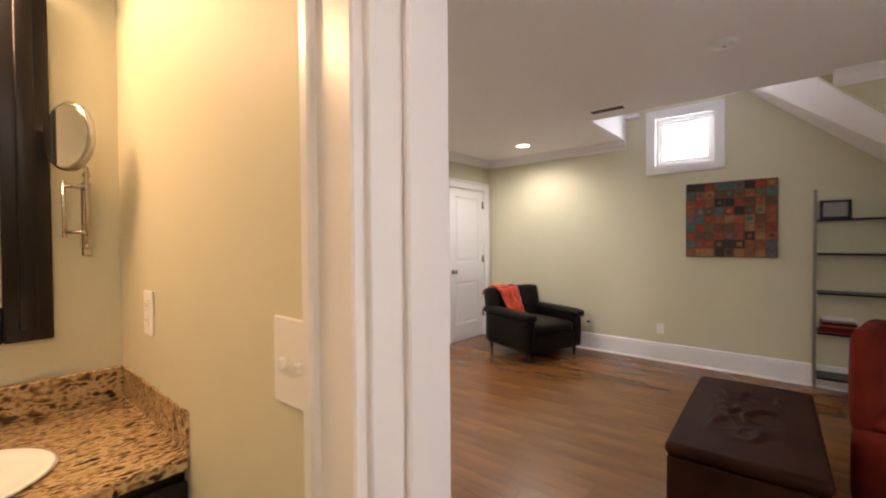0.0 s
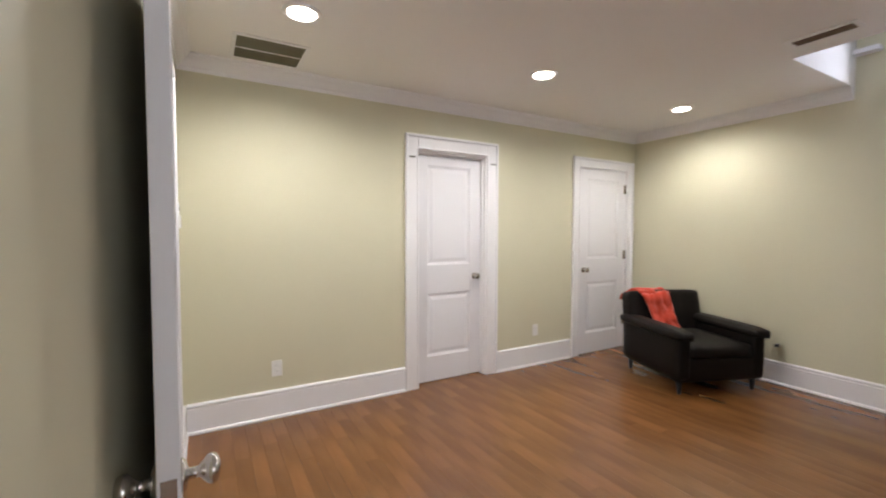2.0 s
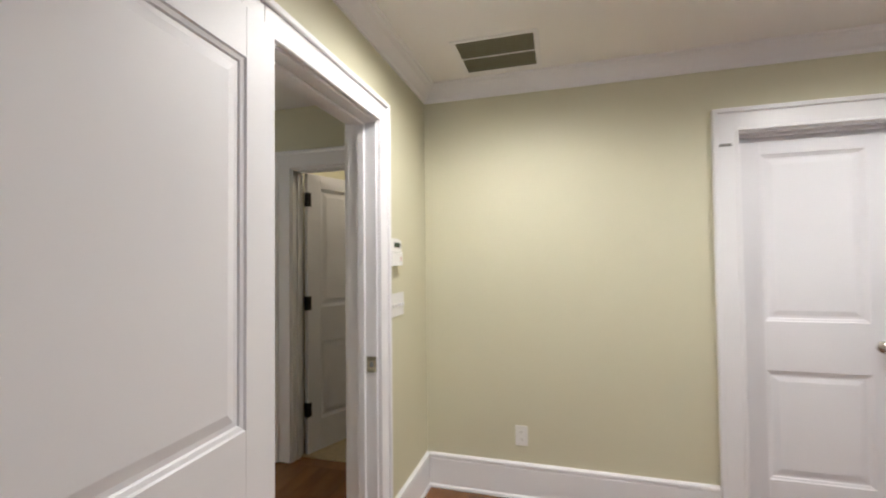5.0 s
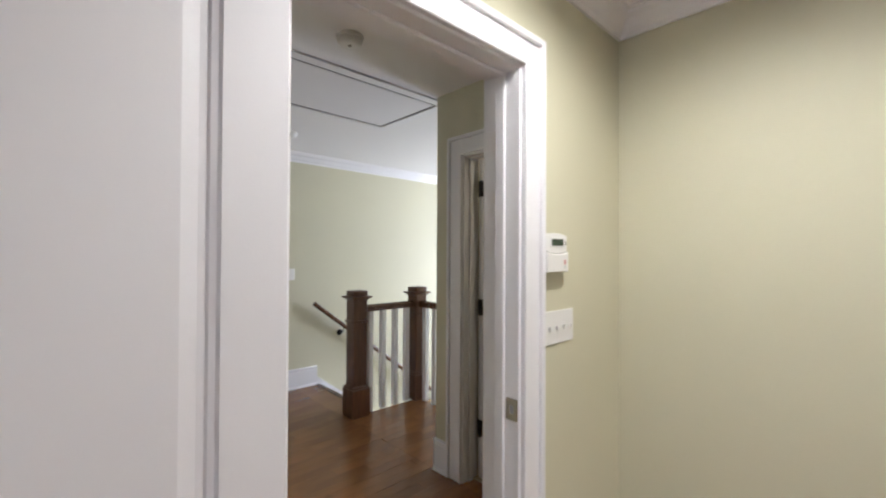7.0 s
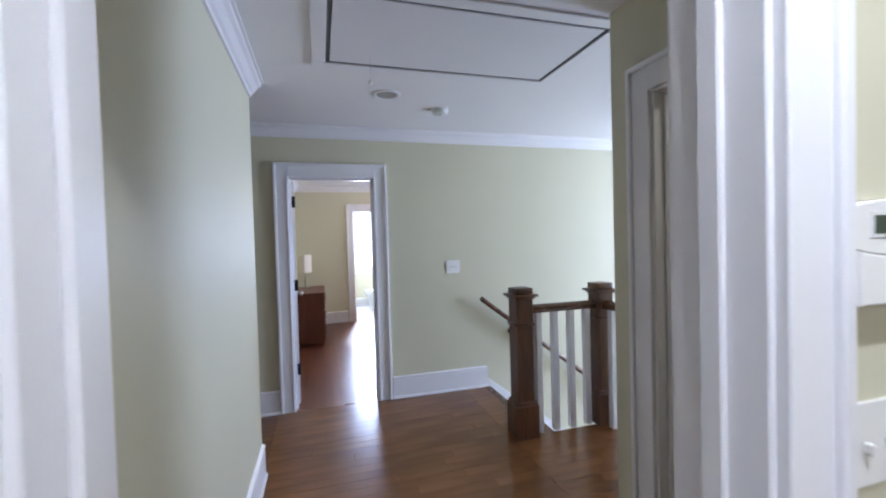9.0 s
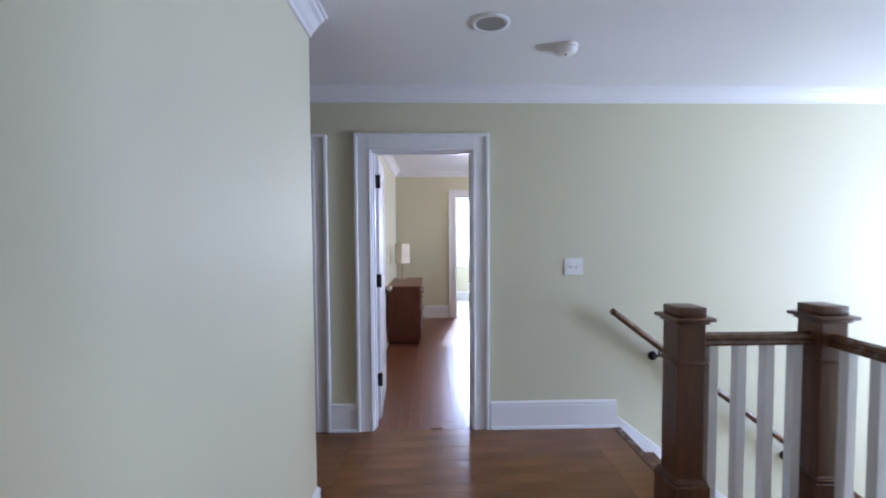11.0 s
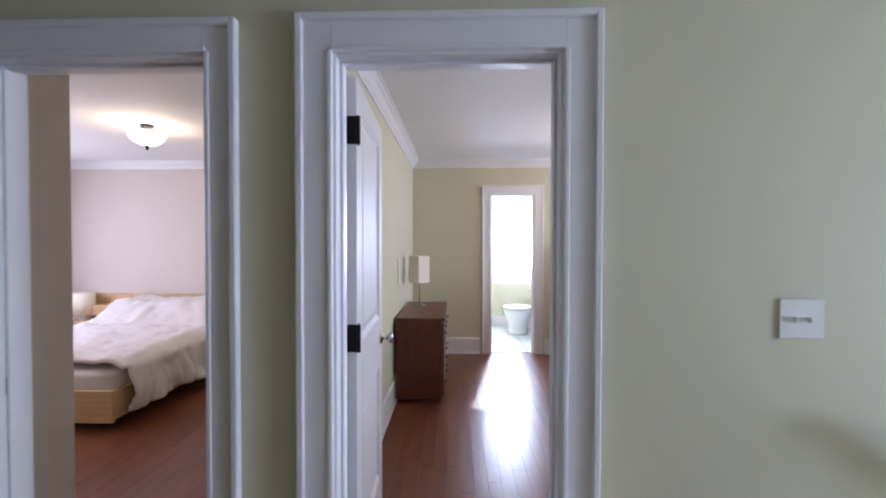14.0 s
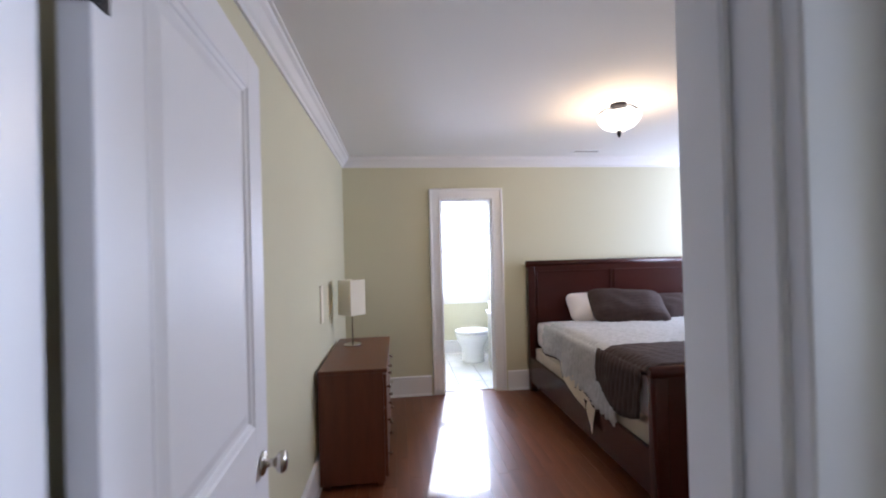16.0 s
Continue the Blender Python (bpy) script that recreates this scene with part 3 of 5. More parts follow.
# Out-of-view window, added as the source of the south daylight.
window("window_3", "y", -5.30, 0.30, 1.40, 0.85, 2.05, -1, "added unseen double-hung window in the end wall", sash=True)

# ---- ceiling fittings ----
def downlight(x, y):
    root = thing("downlight", pose(x, y, CEIL), "lit recessed ceiling downlight with white trim ring", "downlight", "row of recessed downlights")
    bm = lathe([(0.100, -0.001), (0.098, -0.006), (0.078, -0.009), (0.072, -0.002)], 32)
    part("trim_ring", bm, TRIM, root)
    part("lens", lathe([(0.070, -0.011), (0.070, -0.0095)], 32), CANGLOW, root, "glowing warm lens")


for cx, cy in CANS:
    downlight(cx, cy)


def register(name, x0, x1, y0, y1, along, n, label, material, half=False):
    root = thing(name, pose(0, 0, 0), label, "vent")
    z = CEIL
    e = 0.025
    bm = bx(x0, x1, y0, y0 + e, z - 0.008, z - 0.0005, 0.002)
    bx(x0, x1, y1 - e, y1, z - 0.008, z - 0.0005, 0.002, bm=bm)
    bx(x0, x0 + e, y0 + e, y1 - e, z - 0.008, z - 0.0005, 0.002, bm=bm)
    bx(x1 - e, x1, y0 + e, y1 - e, z - 0.008, z - 0.0005, 0.002, bm=bm)
    part("frame", bm, TRIM, root)
    part("backing", bx(x0 + e, x1 - e, y0 + e, y1 - e, z - 0.003, z - 0.0008), GREYP, root, "dark duct behind the slats")
    if half:
        ym = (y0 + y1) / 2
        part("mullion", bx(x0 + e, x1 - e, ym - 0.006, ym + 0.006, z - 0.009, z - 0.003), TRIM, root)
    for i in range(n):
        u = (i + 0.5) / n
        if along == "x":
            yy = y0 + e + u * (y1 - y0 - 2 * e)
            part("slat", bx(x0 + e, x1 - e, yy - 0.004, yy + 0.003, z - 0.008, z - 0.0035), material, root)
        else:
            xx = x0 + e + u * (x1 - x0 - 2 * e)
            part("slat", bx(xx - 0.004, xx + 0.003, y0 + e, y1 - e, z - 0.008, z - 0.0035), material, root)


OLIVE = mat("grey_green_slats", (0.20, 0.19, 0.12), 0.5, bump=0.0)
register("return_air_grille", 0.30, 0.73, -0.52, -0.14, "x", 16, "white framed return air grille with dark slats", OLIVE, True)
register("supply_vent", 3.14, 3.28, -2.30, -1.98, "y", 5, "brown slotted ceiling supply vent", mat("brown_slats", (0.10, 0.05, 0.03), 0.5))
register("supply_vent", -7.12, -7.02, 0.62, 0.92, "y", 4, "small white ceiling supply vent by the bed", GREYP)


def detector(x, y, r, label, k=1.0):
    root = thing("smoke_detector", pose(x, y, CEIL), label, "smoke detector", "smoke detectors")
    part("base", lathe([(r, -0.001), (r, -0.010 * k), (r * 0.96, -0.014 * k)], 28), PLASTIC, root)
    part("cover", lathe([(r * 0.92, -0.014 * k), (r * 0.90, -0.030 * k), (r * 0.74, -0.040 * k), (r * 0.3, -0.043 * k)], 28), PLASTIC, root)
    part("test_button", lathe([(0.010, -0.043 * k), (0.008, -0.047 * k)], 14), GREYP, root, "small grey button")


detector(2.42, -3.08, 0.075, "round off-white smoke detector on the ceiling", 0.6)
detector(-2.72, -0.35, 0.065, "round white smoke detector on the hall ceiling")
detector(-0.95, -0.80, 0.065, "round white smoke detector beside the attic hatch")
detector(-4.34, -1.28, 0.065, "round white smoke detector inside the bedroom door")
can = thing("downlight", pose(-2.47, -0.80, CEIL), "unlit round white ceiling downlight in the hall", "downlight")
part("trim_ring", lathe([(0.095, -0.001), (0.094, -0.007), (0.075, -0.010), (0.070, -0.003)], 32), TRIM, can)
part("lens", lathe([(0.068, -0.006), (0.068, -0.003)], 32), GREYP, can, "dull grey unlit lens")

# attic hatch
# Dark colour holds the shade of the hatch's gap; the strip itself is flat.
SEAM = mat("shadowed_gap", (0.12, 0.12, 0.125), 0.8, bump=0.0)
hatch = thing("attic_hatch", pose(0, 0, CEIL), "white pull-down attic hatch with dark seam and cord", "attic hatch", kind="structure")
hx0, hx1, hy0, hy1 = -2.02, -1.33, -1.21, 0.12
part("panel", bx(hx0 + 0.022, hx1 - 0.022, hy0 + 0.022, hy1 - 0.022, -0.008, -0.004, 0.002), DOORM, hatch)
part("seam", bx(hx0, hx1, hy0, hy1, -0.0045, -0.0015), SEAM, hatch, "dark strip for the shaded gap round the panel")
for q in ((hx0 - 0.07, hx0, hy0 - 0.07, hy1 + 0.07), (hx1, hx1 + 0.07, hy0 - 0.07, hy1 + 0.07), (hx0, hx1, hy0 - 0.07, hy0), (hx0, hx1, hy1, hy1 + 0.07)):
    part("casing", bx(*q, -0.012, -0.0005, 0.002), TRIM, hatch)
cord = part("pull_cord", tube([(-1.90, -0.98, -0.012), (-1.90, -0.98, -0.07), (-1.902, -0.981, -0.13)], 0.0015, 6), PLASTIC, hatch, "thin white cord")
part("cord_ring", lathe([(0.003, -0.16), (0.010, -0.15), (0.010, -0.135), (0.003, -0.128)], 12, "z", (-1.902, -0.981, 0)), PLASTIC, cord)

# ---- wall plates ----
plate(pose(0.577, -0.001, 0.357), 0.072, 0.115, 0, "white duplex outlet on the green wall", True, "outlet")
plate(pose(3.022, -0.001, 0.352), 0.072, 0.115, 0, "white duplex outlet between two doors", True, "outlet")
plate(pose(4.529, -2.255, 0.357, 0, 0, -90), 0.072, 0.115, 0, "white duplex outlet on the window wall", True, "outlet")
plate(pose(0.001, -0.496, 1.158, 0, 0, 90), 0.19, 0.118, 4, "white four-gang switch plate beside the doorway")
plate(pose(XW + 0.001, -0.058, 1.193, 0, 0, 90), 0.135, 0.122, 2, "white two-gang switch plate on the hall wall")
plate(pose(W0 - 0.001, -2.845, 1.142, 0, 0, -90), 0.118, 0.135, 2, "white two-gang switch plate beside the doorway")
plate(pose(W0 - 0.001, -2.105, 1.14, 0, 0, -90), 0.072, 0.118, 0, "white outlet above the granite backsplash", True, "outlet")
st = thing("thermostat", pose(0.001, -0.553, 1.420, 0, 0, 90), "white wall thermostat with a dark green display", "thermostat")


def plaque(outline, y0, y1, bevel=0.003):
    """A plate cut to an outline of (x, z) points, between two depths."""
    bm = bmesh.new()
    f = bm.faces.new([bm.verts.new((x, y1, z)) for x, z in outline])
    out = bmesh.ops.extrude_face_region(bm, geom=[f])
    for v in out["geom"]:
        if isinstance(v, bmesh.types.BMVert):
            v.co.y = y0
    bmesh.ops.recalc_face_normals(bm, faces=bm.faces[:])
    rim = [e for e in bm.edges if all(abs(v.co.y - y0) < 1e-6 for v in e.verts)]
    bmesh.ops.bevel(bm, geom=rim, offset=bevel, segments=2, affect="EDGES", profile=0.5)
    return bm


def arc(x0, x1, z, rise, n=12):
    return [(x0 + (x1 - x0) * i / n, z + rise * (1 - (2 * i / n - 1) ** 2)) for i in range(n + 1)]


part("body", plaque([(-0.066, -0.058), (0.066, -0.058)] + arc(0.068, -0.068, 0.062, 0.010), -0.028, 0), PLASTIC, st)
bez = part("bezel", plaque([(-0.040, 0.022), (0.046, 0.022), (0.046, 0.056), (-0.040, 0.056)], -0.0300, -0.0275, 0.001), PLASTIC, st)
part("display", bx(-0.034, 0.040, -0.0308, -0.0299, 0.027, 0.051), LCD, bez, "dark green display")
flap = part("flap", plaque([(-0.067, -0.064), (0.067, -0.064), (0.068, 0.006)] + arc(0.068, -0.068, 0.006, -0.008)[1:], -0.035, -0.028), PLASTIC, st)
part("seam", plaque(arc(-0.067, 0.067, 0.009, -0.008) + arc(0.067, -0.067, 0.006, -0.008), -0.0290, -0.0279, 0.0002), GREYP, st, "dark curved seam above the flap")
part("badge", bx(0.036, 0.050, -0.0354, -0.0349, -0.038, -0.022), mat("faded_pink_print", (0.55, 0.25, 0.22), 0.5, bump=0.0), flap, "small faded red mark")
for i in range(2):
    part("print_bar", bx(0.034, 0.052, -0.0354, -0.0349, -0.046 - i * 0.006, -0.043 - i * 0.006), mat("grey_print", (0.50, 0.52, 0.48), 0.5, bump=0.0), flap, "small grey line of print")
part("button", bx(0.053, 0.060, -0.0300, -0.0279, 0.030, 0.044, 0.001), GREYP, st, "small grey button")


# ---- armchair with throw ----
def cushion(x0, x1, y0, y1, z0, z1, r, puff=0.02, cuts=9):
    """A stuffed block with swelling faces."""
    bm = bx(x0, x1, y0, y1, z0, z1)
    bmesh.ops.subdivide_edges(bm, edges=bm.edges[:], cuts=cuts, use_grid_fill=True)
    cx, cy, cz = (x0 + x1) / 2, (y0 + y1) / 2, (z0 + z1) / 2
    hx, hy, hz = (x1 - x0) / 2, (y1 - y0) / 2, (z1 - z0) / 2
    for v in bm.verts:
        p = Vector((v.co.x - cx, v.co.y - cy, v.co.z - cz))
        q = Vector((max(-hx + r, min(hx - r, p.x)), max(-hy + r, min(hy - r, p.y)), max(-hz + r, min(hz - r, p.z))))
        d = p - q
        if d.length > 1e-6:
            d = d.normalized() * r
        u, w, k = p.x / hx, p.y / hy, p.z / hz
        s = Vector((u * (1 - w * w) * (1 - k * k), w * (1 - u * u) * (1 - k * k), k * (1 - u * u) * (1 - w * w))) * puff
        v.co = Vector((cx, cy, cz)) + q + d + s
    for f in bm.faces:
        f.smooth = True
    return bm


def armchair(m):
    root = thing("armchair", m, "black leather armchair with padded flat arms and short tapered legs", "armchair")
    part("base", cushion(-0.395, 0.395, -0.415, 0.36, 0.105, 0.31, 0.02, 0.006), LEATHER, root)
    part("seat_cushion", cushion(-0.285, 0.285, -0.425, 0.22, 0.295, 0.41, 0.035, 0.022), LEATHER, root)
    bm = cushion(-0.375, 0.375, -0.085, 0.085, 0, 0.49, 0.032, 0.012)
    for v in bm.verts:
        for tx in (-0.2, 0.0, 0.2):
            for tz in (0.22, 0.36):
                d = ((v.co.x - tx) ** 2 + (v.co.z - tz) ** 2) ** 0.5
                if v.co.y < 0 and d < 0.09:
                    v.co.y += 0.022 * (1 - d / 0.09)
    bk = part("backrest", bm, LEATHER, root)
    bk.matrix_basis = pose(0, 0.29, 0.27, -11)
    for tx in (-0.2, 0.0, 0.2):
        for tz in (0.22, 0.36):
            part("button", lathe([(0.012, -0.066), (0.009, -0.072), (0.003, -0.074)], 10, "y", (tx, 0, tz)), LEATHER, bk)
    for s in (-1, 1):
        x0, x1 = sorted((s * 0.285, s * 0.405))
        part("arm", cushion(x0, x1, -0.42, 0.37, 0.12, 0.475, 0.025, 0.006), LEATHER, root)
        x0, x1 = sorted((s * 0.275, s * 0.43))
        pad = part("arm_pad", cushion(x0, x1, -0.455, 0.40, 0.455, 0.535, 0.036, 0.008), LEATHER, root)
        part("welt", tube([(x0 + 0.012, -0.44, 0.462), (x1 - 0.012, -0.44, 0.462)], 0.006, 8), LEATHER, pad)
    for sx in (-0.345, 0.345):
        for sy in (-0.36, 0.31):
            part("leg", lathe([(0.013, 0), (0.015, 0.01), (0.027, 0.12)], 14, "z", (sx, sy, 0)), DARKW, root, "tapered dark wooden leg")
    return root


CH = pose(3.985, -0.965, 0, 0, 0, -21)
armchair(CH)


def drape(name, m, w, l, thick, fold, material, label, category, path, seed=0, wave=14.0, shear=0.0, taper=0.0):
    """Cloth laid over a line of (y, z) points, w wide, wrinkled by fold."""
    bm = bmesh.new()
    nu, nv = 22, 46
    pts = [Vector((0, y, z)) for y, z in path]
    seg = [0.0]
    for p, q in zip(pts, pts[1:]):
        seg.append(seg[-1] + (q - p).length)
    grid = []
    for j in range(nv):
        s = seg[-1] * j / (nv - 1)
        k = max(i for i in range(len(seg) - 1) if seg[i] <= s + 1e-9)
        p = pts[k].lerp(pts[k + 1], (s - seg[k]) / max(1e-6, seg[k + 1] - seg[k]))
        d = (pts[k + 1] - pts[k]).normalized()
        up = Vector((0, -d.z, d.y))
        row = []
        for i in range(nu):
            q = s / seg[-1]
            x = (i / (nu - 1) - 0.5) * w * (1 - taper * q + 0.12 * math.sin(3.1 * q + seed)) + shear * w * (q - 0.5)
            n = noise.noise(Vector((x * wave * 0.5, s * wave * 0.7, seed)))
            n2 = noise.noise(Vector((x * wave * 1.6, s * wave, seed + 5)))
            row.append(bm.verts.new(Vector((x + 0.25 * w * 0.2 * n, 0, 0)) + p + up * (fold * (0.9 + n + 0.5 * n2))))
        grid.append(row)
    for a, b in zip(grid, grid[1:]):
        for i in range(nu - 1):
            bm.faces.new((a[i], a[i + 1], b[i + 1], b[i])).smooth = True
    ob = link(name, bm, material)
    ob.matrix_world = m
    so = ob.modifiers.new("solid", "SOLIDIFY")
    so.thickness = thick
    return tagged(ob, label, category)


drape("throw_blanket", CH @ pose(-0.115, 0.0, 0.0, 0, 0, 0), 0.42, 1, 0.018, 0.030, RED, "orange-red throw draped over the armchair back", "blanket",
      [(0.475, 0.66), (0.475, 0.73), (0.44, 0.775), (0.36, 0.79), (0.275, 0.765), (0.235, 0.68), (0.20, 0.56), (0.17, 0.47), (0.13, 0.435)], 3, shear=0.28, taper=0.42)

pl = thing("power_plug", pose(4.53, -1.465, 0.345), "small dark plug in the wall behind the armchair", "plug")
part("body", bx(-0.045, -0.002, -0.014, 0.014, -0.012, 0.012, 0.004, 2), BLACK, pl)
part("prong_cap", lathe([(0.011, -0.004), (0.011, 0.0), (0.004, 0.0)], 12, "x", (-0.002, 0, 0)), BLACK, pl)

# ---- picture of painted squares ----
pic = thing("wall_art", pose(4.53, -2.88, 1.527, 0, 0, -90), "square wall art of many small coloured painted tiles", "wall art")
part("panel", bx(-0.375, 0.375, -0.030, -0.002, -0.375, 0.375, 0.003), PATCH[1], pic, "brown backing panel")
random.seed(7)
for i in range(9):
    for j in range(9):
        cx, cz = -0.371 + (i + 0.5) * 0.0825, -0.371 + (j + 0.5) * 0.0825
        d = random.uniform(0.004, 0.010)
        h = 0.0395
        c = random.choices(PATCH, (5, 5, 4, 3, 4, 4, 2, 2))[0]
        part("tile", bx(cx - h, cx + h, -0.030 - d, -0.030, cz - h, cz + h, 0.002), c, pic)
        if random.random() < 0.45:
            q = random.uniform(0.012, 0.024)
            part("inset", bx(cx - q, cx + q, -0.033 - d, -0.030 - d, cz - q, cz + q, 0.001), random.choice(PATCH), pic)

# ---- leaning shelf ----
sh = thing("ladder_shelf", pose(0, 0, 0), "dark ladder shelf with grey steel posts against the wall", "shelf")
for y in (-3.515, -4.315):
    part("post", bx(4.475, 4.50, y - 0.012, y + 0.012, 0, 1.76, 0.002), STEEL, sh, "grey steel post")
SHELVES = (1.485, 1.197, 0.866, 0.530, 0.150)
for z in SHELVES:
    part("shelf_board", bx(4.24, 4.50, -4.303, -3.527, z - 0.008, z + 0.008, 0.002), DARKW, sh)
fr = thing("photo_frame", pose(4.38, -3.64, 1.4935, 0, 0, -82), "empty black photo frame standing on the shelf", "photo frame")
for q in ((-0.10, -0.08, 0, 0.16), (0.08, 0.10, 0, 0.16), (-0.08, 0.08, 0, 0.02), (-0.08, 0.08, 0.14, 0.16)):
    part("frame_bar", bx(q[0], q[1], -0.012, 0.012, q[2], q[3], 0.002), BLACK, fr)
part("backing", bx(-0.08, 0.08, 0.004, 0.009, 0.02, 0.14), GREYP, fr, "grey backing")
z = SHELVES[3] + 0.0085
for k, (h, c, d, lab) in enumerate(((0.026, RUST, 0.24, "large red hardback book lying on the shelf"), (0.020, DARKW, 0.23, "dark hardback book in a stack"), (0.018, RED, 0.21, "thin red book in a stack"), (0.022, DARKW, 0.22, "dark hardback book in a stack"), (0.016, STEEL, 0.20, "grey paperback book in a stack"), (0.014, LINEN, 0.20, "white paperback book on top of the stack"))):
    b = thing("book", pose(4.36, -3.66, z, 0, 0, 2 * k - 4), lab, "book", "stack of books")
    part("cover", bx(-0.085, 0.085, -d / 2, d / 2, 0, h, 0.002), c, b)
    part("pages", bx(-0.080, 0.0865, -d / 2 + 0.004, d / 2 - 0.004, 0.003, h - 0.003), LINEN, b, "white page block")
    z += h

# ---- carved trunk ----
tk = thing("trunk", pose(2.137, -3.224, 0, 0, 0, 2.2), "dark brown leather-topped trunk with carved relief lid", "trunk")
part("body", bx(-0.575, 0.575, -0.272, 0.272, 0.02, 0.375, 0.014, 3), BROWNL, tk)
bm = bx(-0.582, 0.582, -0.279, 0.279, 0.376, 0.436, 0.026, 4)
lid = part("lid", bm, BROWNL, tk)
bm = bmesh.new()
n1, n2 = 110, 54
g = []
for i in range(n1):
    row = []
    for j in range(n2):
        x, y = -0.40 + 0.80 * i / (n1 - 1), -0.17 + 0.34 * j / (n2 - 1)
        e = max(0, 1 - (x / 0.40) ** 6) * max(0, 1 - (y / 0.17) ** 6)
        w = noise.noise(Vector((x * 5, y * 7, 2)))
        q = max(0.0, math.sin(11 * w + 16 * x)) * max(0.0, 0.6 + 0.5 * math.sin(9 * w - 20 * y)) + 0.5 * max(0.0, noise.noise(Vector((x * 17, y * 20, 7))))
        row.append(bm.verts.new((x, y, 0.435 + e * (0.003 + 0.020 * q))))
    g.append(row)
for a, b in zip(g, g[1:]):
    for j in range(n2 - 1):
        bm.faces.new((a[j], b[j], b[j + 1], a[j + 1])).smooth = True
part("carved_relief", bm, BROWNL, lid, "carved relief figures of swirls")
for x in (-0.5, 0.5):
    for y in (-0.21, 0.21):
        part("foot", lathe([(0.028, 0), (0.032, 0.025)], 14, "z", (x, y, 0)), DARKW, tk)

# ---- red slipcovered chair ----
rc = thing("slipcover_chair", pose(2.60, -3.96, 0, 0, 0, -12), "rust-red slipcovered high-back chair behind the trunk", "chair")
part("skirt", cushion(-0.27, 0.27, -0.26, 0.30, 0.012, 0.40, 0.03, 0.012), RUST, rc)
part("seat", cushion(-0.265, 0.265, -0.255, 0.26, 0.38, 0.48, 0.04, 0.02), RUST, rc)
part("backrest", cushion(-0.265, 0.265, 0.20, 0.31, 0.36, 0.87, 0.04, 0.015), RUST, rc)
for x in (-0.24, 0.24):
    for y in (-0.23, 0.27):
        part("leg", bx(x - 0.018, x + 0.018, y - 0.018, y + 0.018, 0, 0.06, 0.003), DARKW, rc)

# ---- vanity room ----
va = thing("vanity_cabinet", pose(0, 0, 0), "dark espresso wooden vanity cabinet under the granite top", "cabinet")
part("body", bx(-1.62, W0 - 0.004, -2.36, -1.802, 0.10, 0.813, 0.003), DARKW, va)
part("plinth", bx(-1.60, W0 - 0.01, -2.30, -1.81, 0, 0.10), DARKW, va)
for x0 in (-1.60, -1.11, -0.62):
    d = part("cabinet_door", bx(x0, x0 + 0.475, -2.380, -2.361, 0.13, 0.79, 0.004), DARKW, va)
    part("handle", tube([(x0 + 0.43, -2.381, 0.62), (x0 + 0.43, -2.405, 0.63), (x0 + 0.43, -2.405, 0.71), (x0 + 0.43, -2.381, 0.72)], 0.005, 8), NICKEL, d, "nickel bar handle")
ct = thing("granite_countertop", pose(0, 0, 0), "speckled brown and gold granite vanity countertop with backsplash", "countertop")
part("top", bx(-1.65, W0 - 0.003, -2.385, -1.803, 0.815, 0.848, 0.005, 2), GRANITE, ct)
part("backsplash", bx(-1.65, -0.145, -1.823, -1.803, 0.848, 0.945, 0.003), GRANITE, ct)
part("side_splash", bx(-0.144, W0 - 0.003, -2.380, -1.803, 0.848, 0.945, 0.004), GRANITE, ct)
sk = thing("sink", pose(-0.575, -2.17, 0.8485), "white oval porcelain sink set in the granite", "sink")
bm = lathe([(0.20, 0.001), (0.215, 0.006), (0.205, 0.009), (0.19, 0.004), (0.15, 0.0025), (0.05, 0.0015)], 40)
bmesh.ops.scale(bm, vec=(1.12, 0.85, 1), verts=bm.verts)
part("rim", bm, PORCELAIN, sk)
part("drain", lathe([(0.022, 0.002), (0.020, 0.005)], 18), NICKEL, sk, "nickel drain")
fa = thing("faucet", pose(-0.575, -1.90, 0.848), "nickel bathroom faucet behind the sink", "faucet")
part("body", lathe([(0.026, 0), (0.024, 0.01), (0.014, 0.02), (0.013, 0.10)], 18), NICKEL, fa)
part("spout", tube([(0, 0, 0.09), (0, -0.02, 0.13), (0, -0.06, 0.145), (0, -0.10, 0.13), (0, -0.115, 0.10)], 0.011, 12), NICKEL, fa)
mr = thing("wall_mirror", pose(0, -1.802, 0), "tall wall mirror in a wide dark wooden frame", "mirror")
mx0, mx1, mz0, mz1 = -1.20, -0.300, 1.06, 2.02
for q in ((mx0, mx0 + 0.10, mz0, mz1), (mx1 - 0.10, mx1, mz0, mz1), (mx0 + 0.10, mx1 - 0.10, mz0, mz0 + 0.10), (mx0 + 0.10, mx1 - 0.10, mz1 - 0.10, mz1)):
    bm = bx(q[0], q[1], -0.030, 0, q[2], q[3], 0.006, 2)
    bx(q[0] + 0.03, q[1] - 0.03, -0.040, -0.028, q[2] + 0.03, q[3] - 0.03, 0.006, 2, bm=bm)
    part("frame_bar", bm, DARKW, mr)
part("glass", bx(mx0 + 0.095, mx1 - 0.095, -0.012, -0.006, mz0 + 0.095, mz1 - 0.095), MIRROR, mr, "silvered mirror glass")
mg = thing("shaving_mirror", pose(-0.222, -1.802, 1.338), "round chrome magnifying mirror on a folding wall arm", "mirror")
part("wall_bracket", bx(-0.012, 0.012, -0.014, 0, -0.05, 0.17, 0.004), NICKEL, mg)
part("hinge_post", tube([(0, -0.016, -0.02), (0, -0.016, 0.18)], 0.006, 10), NICKEL, mg)
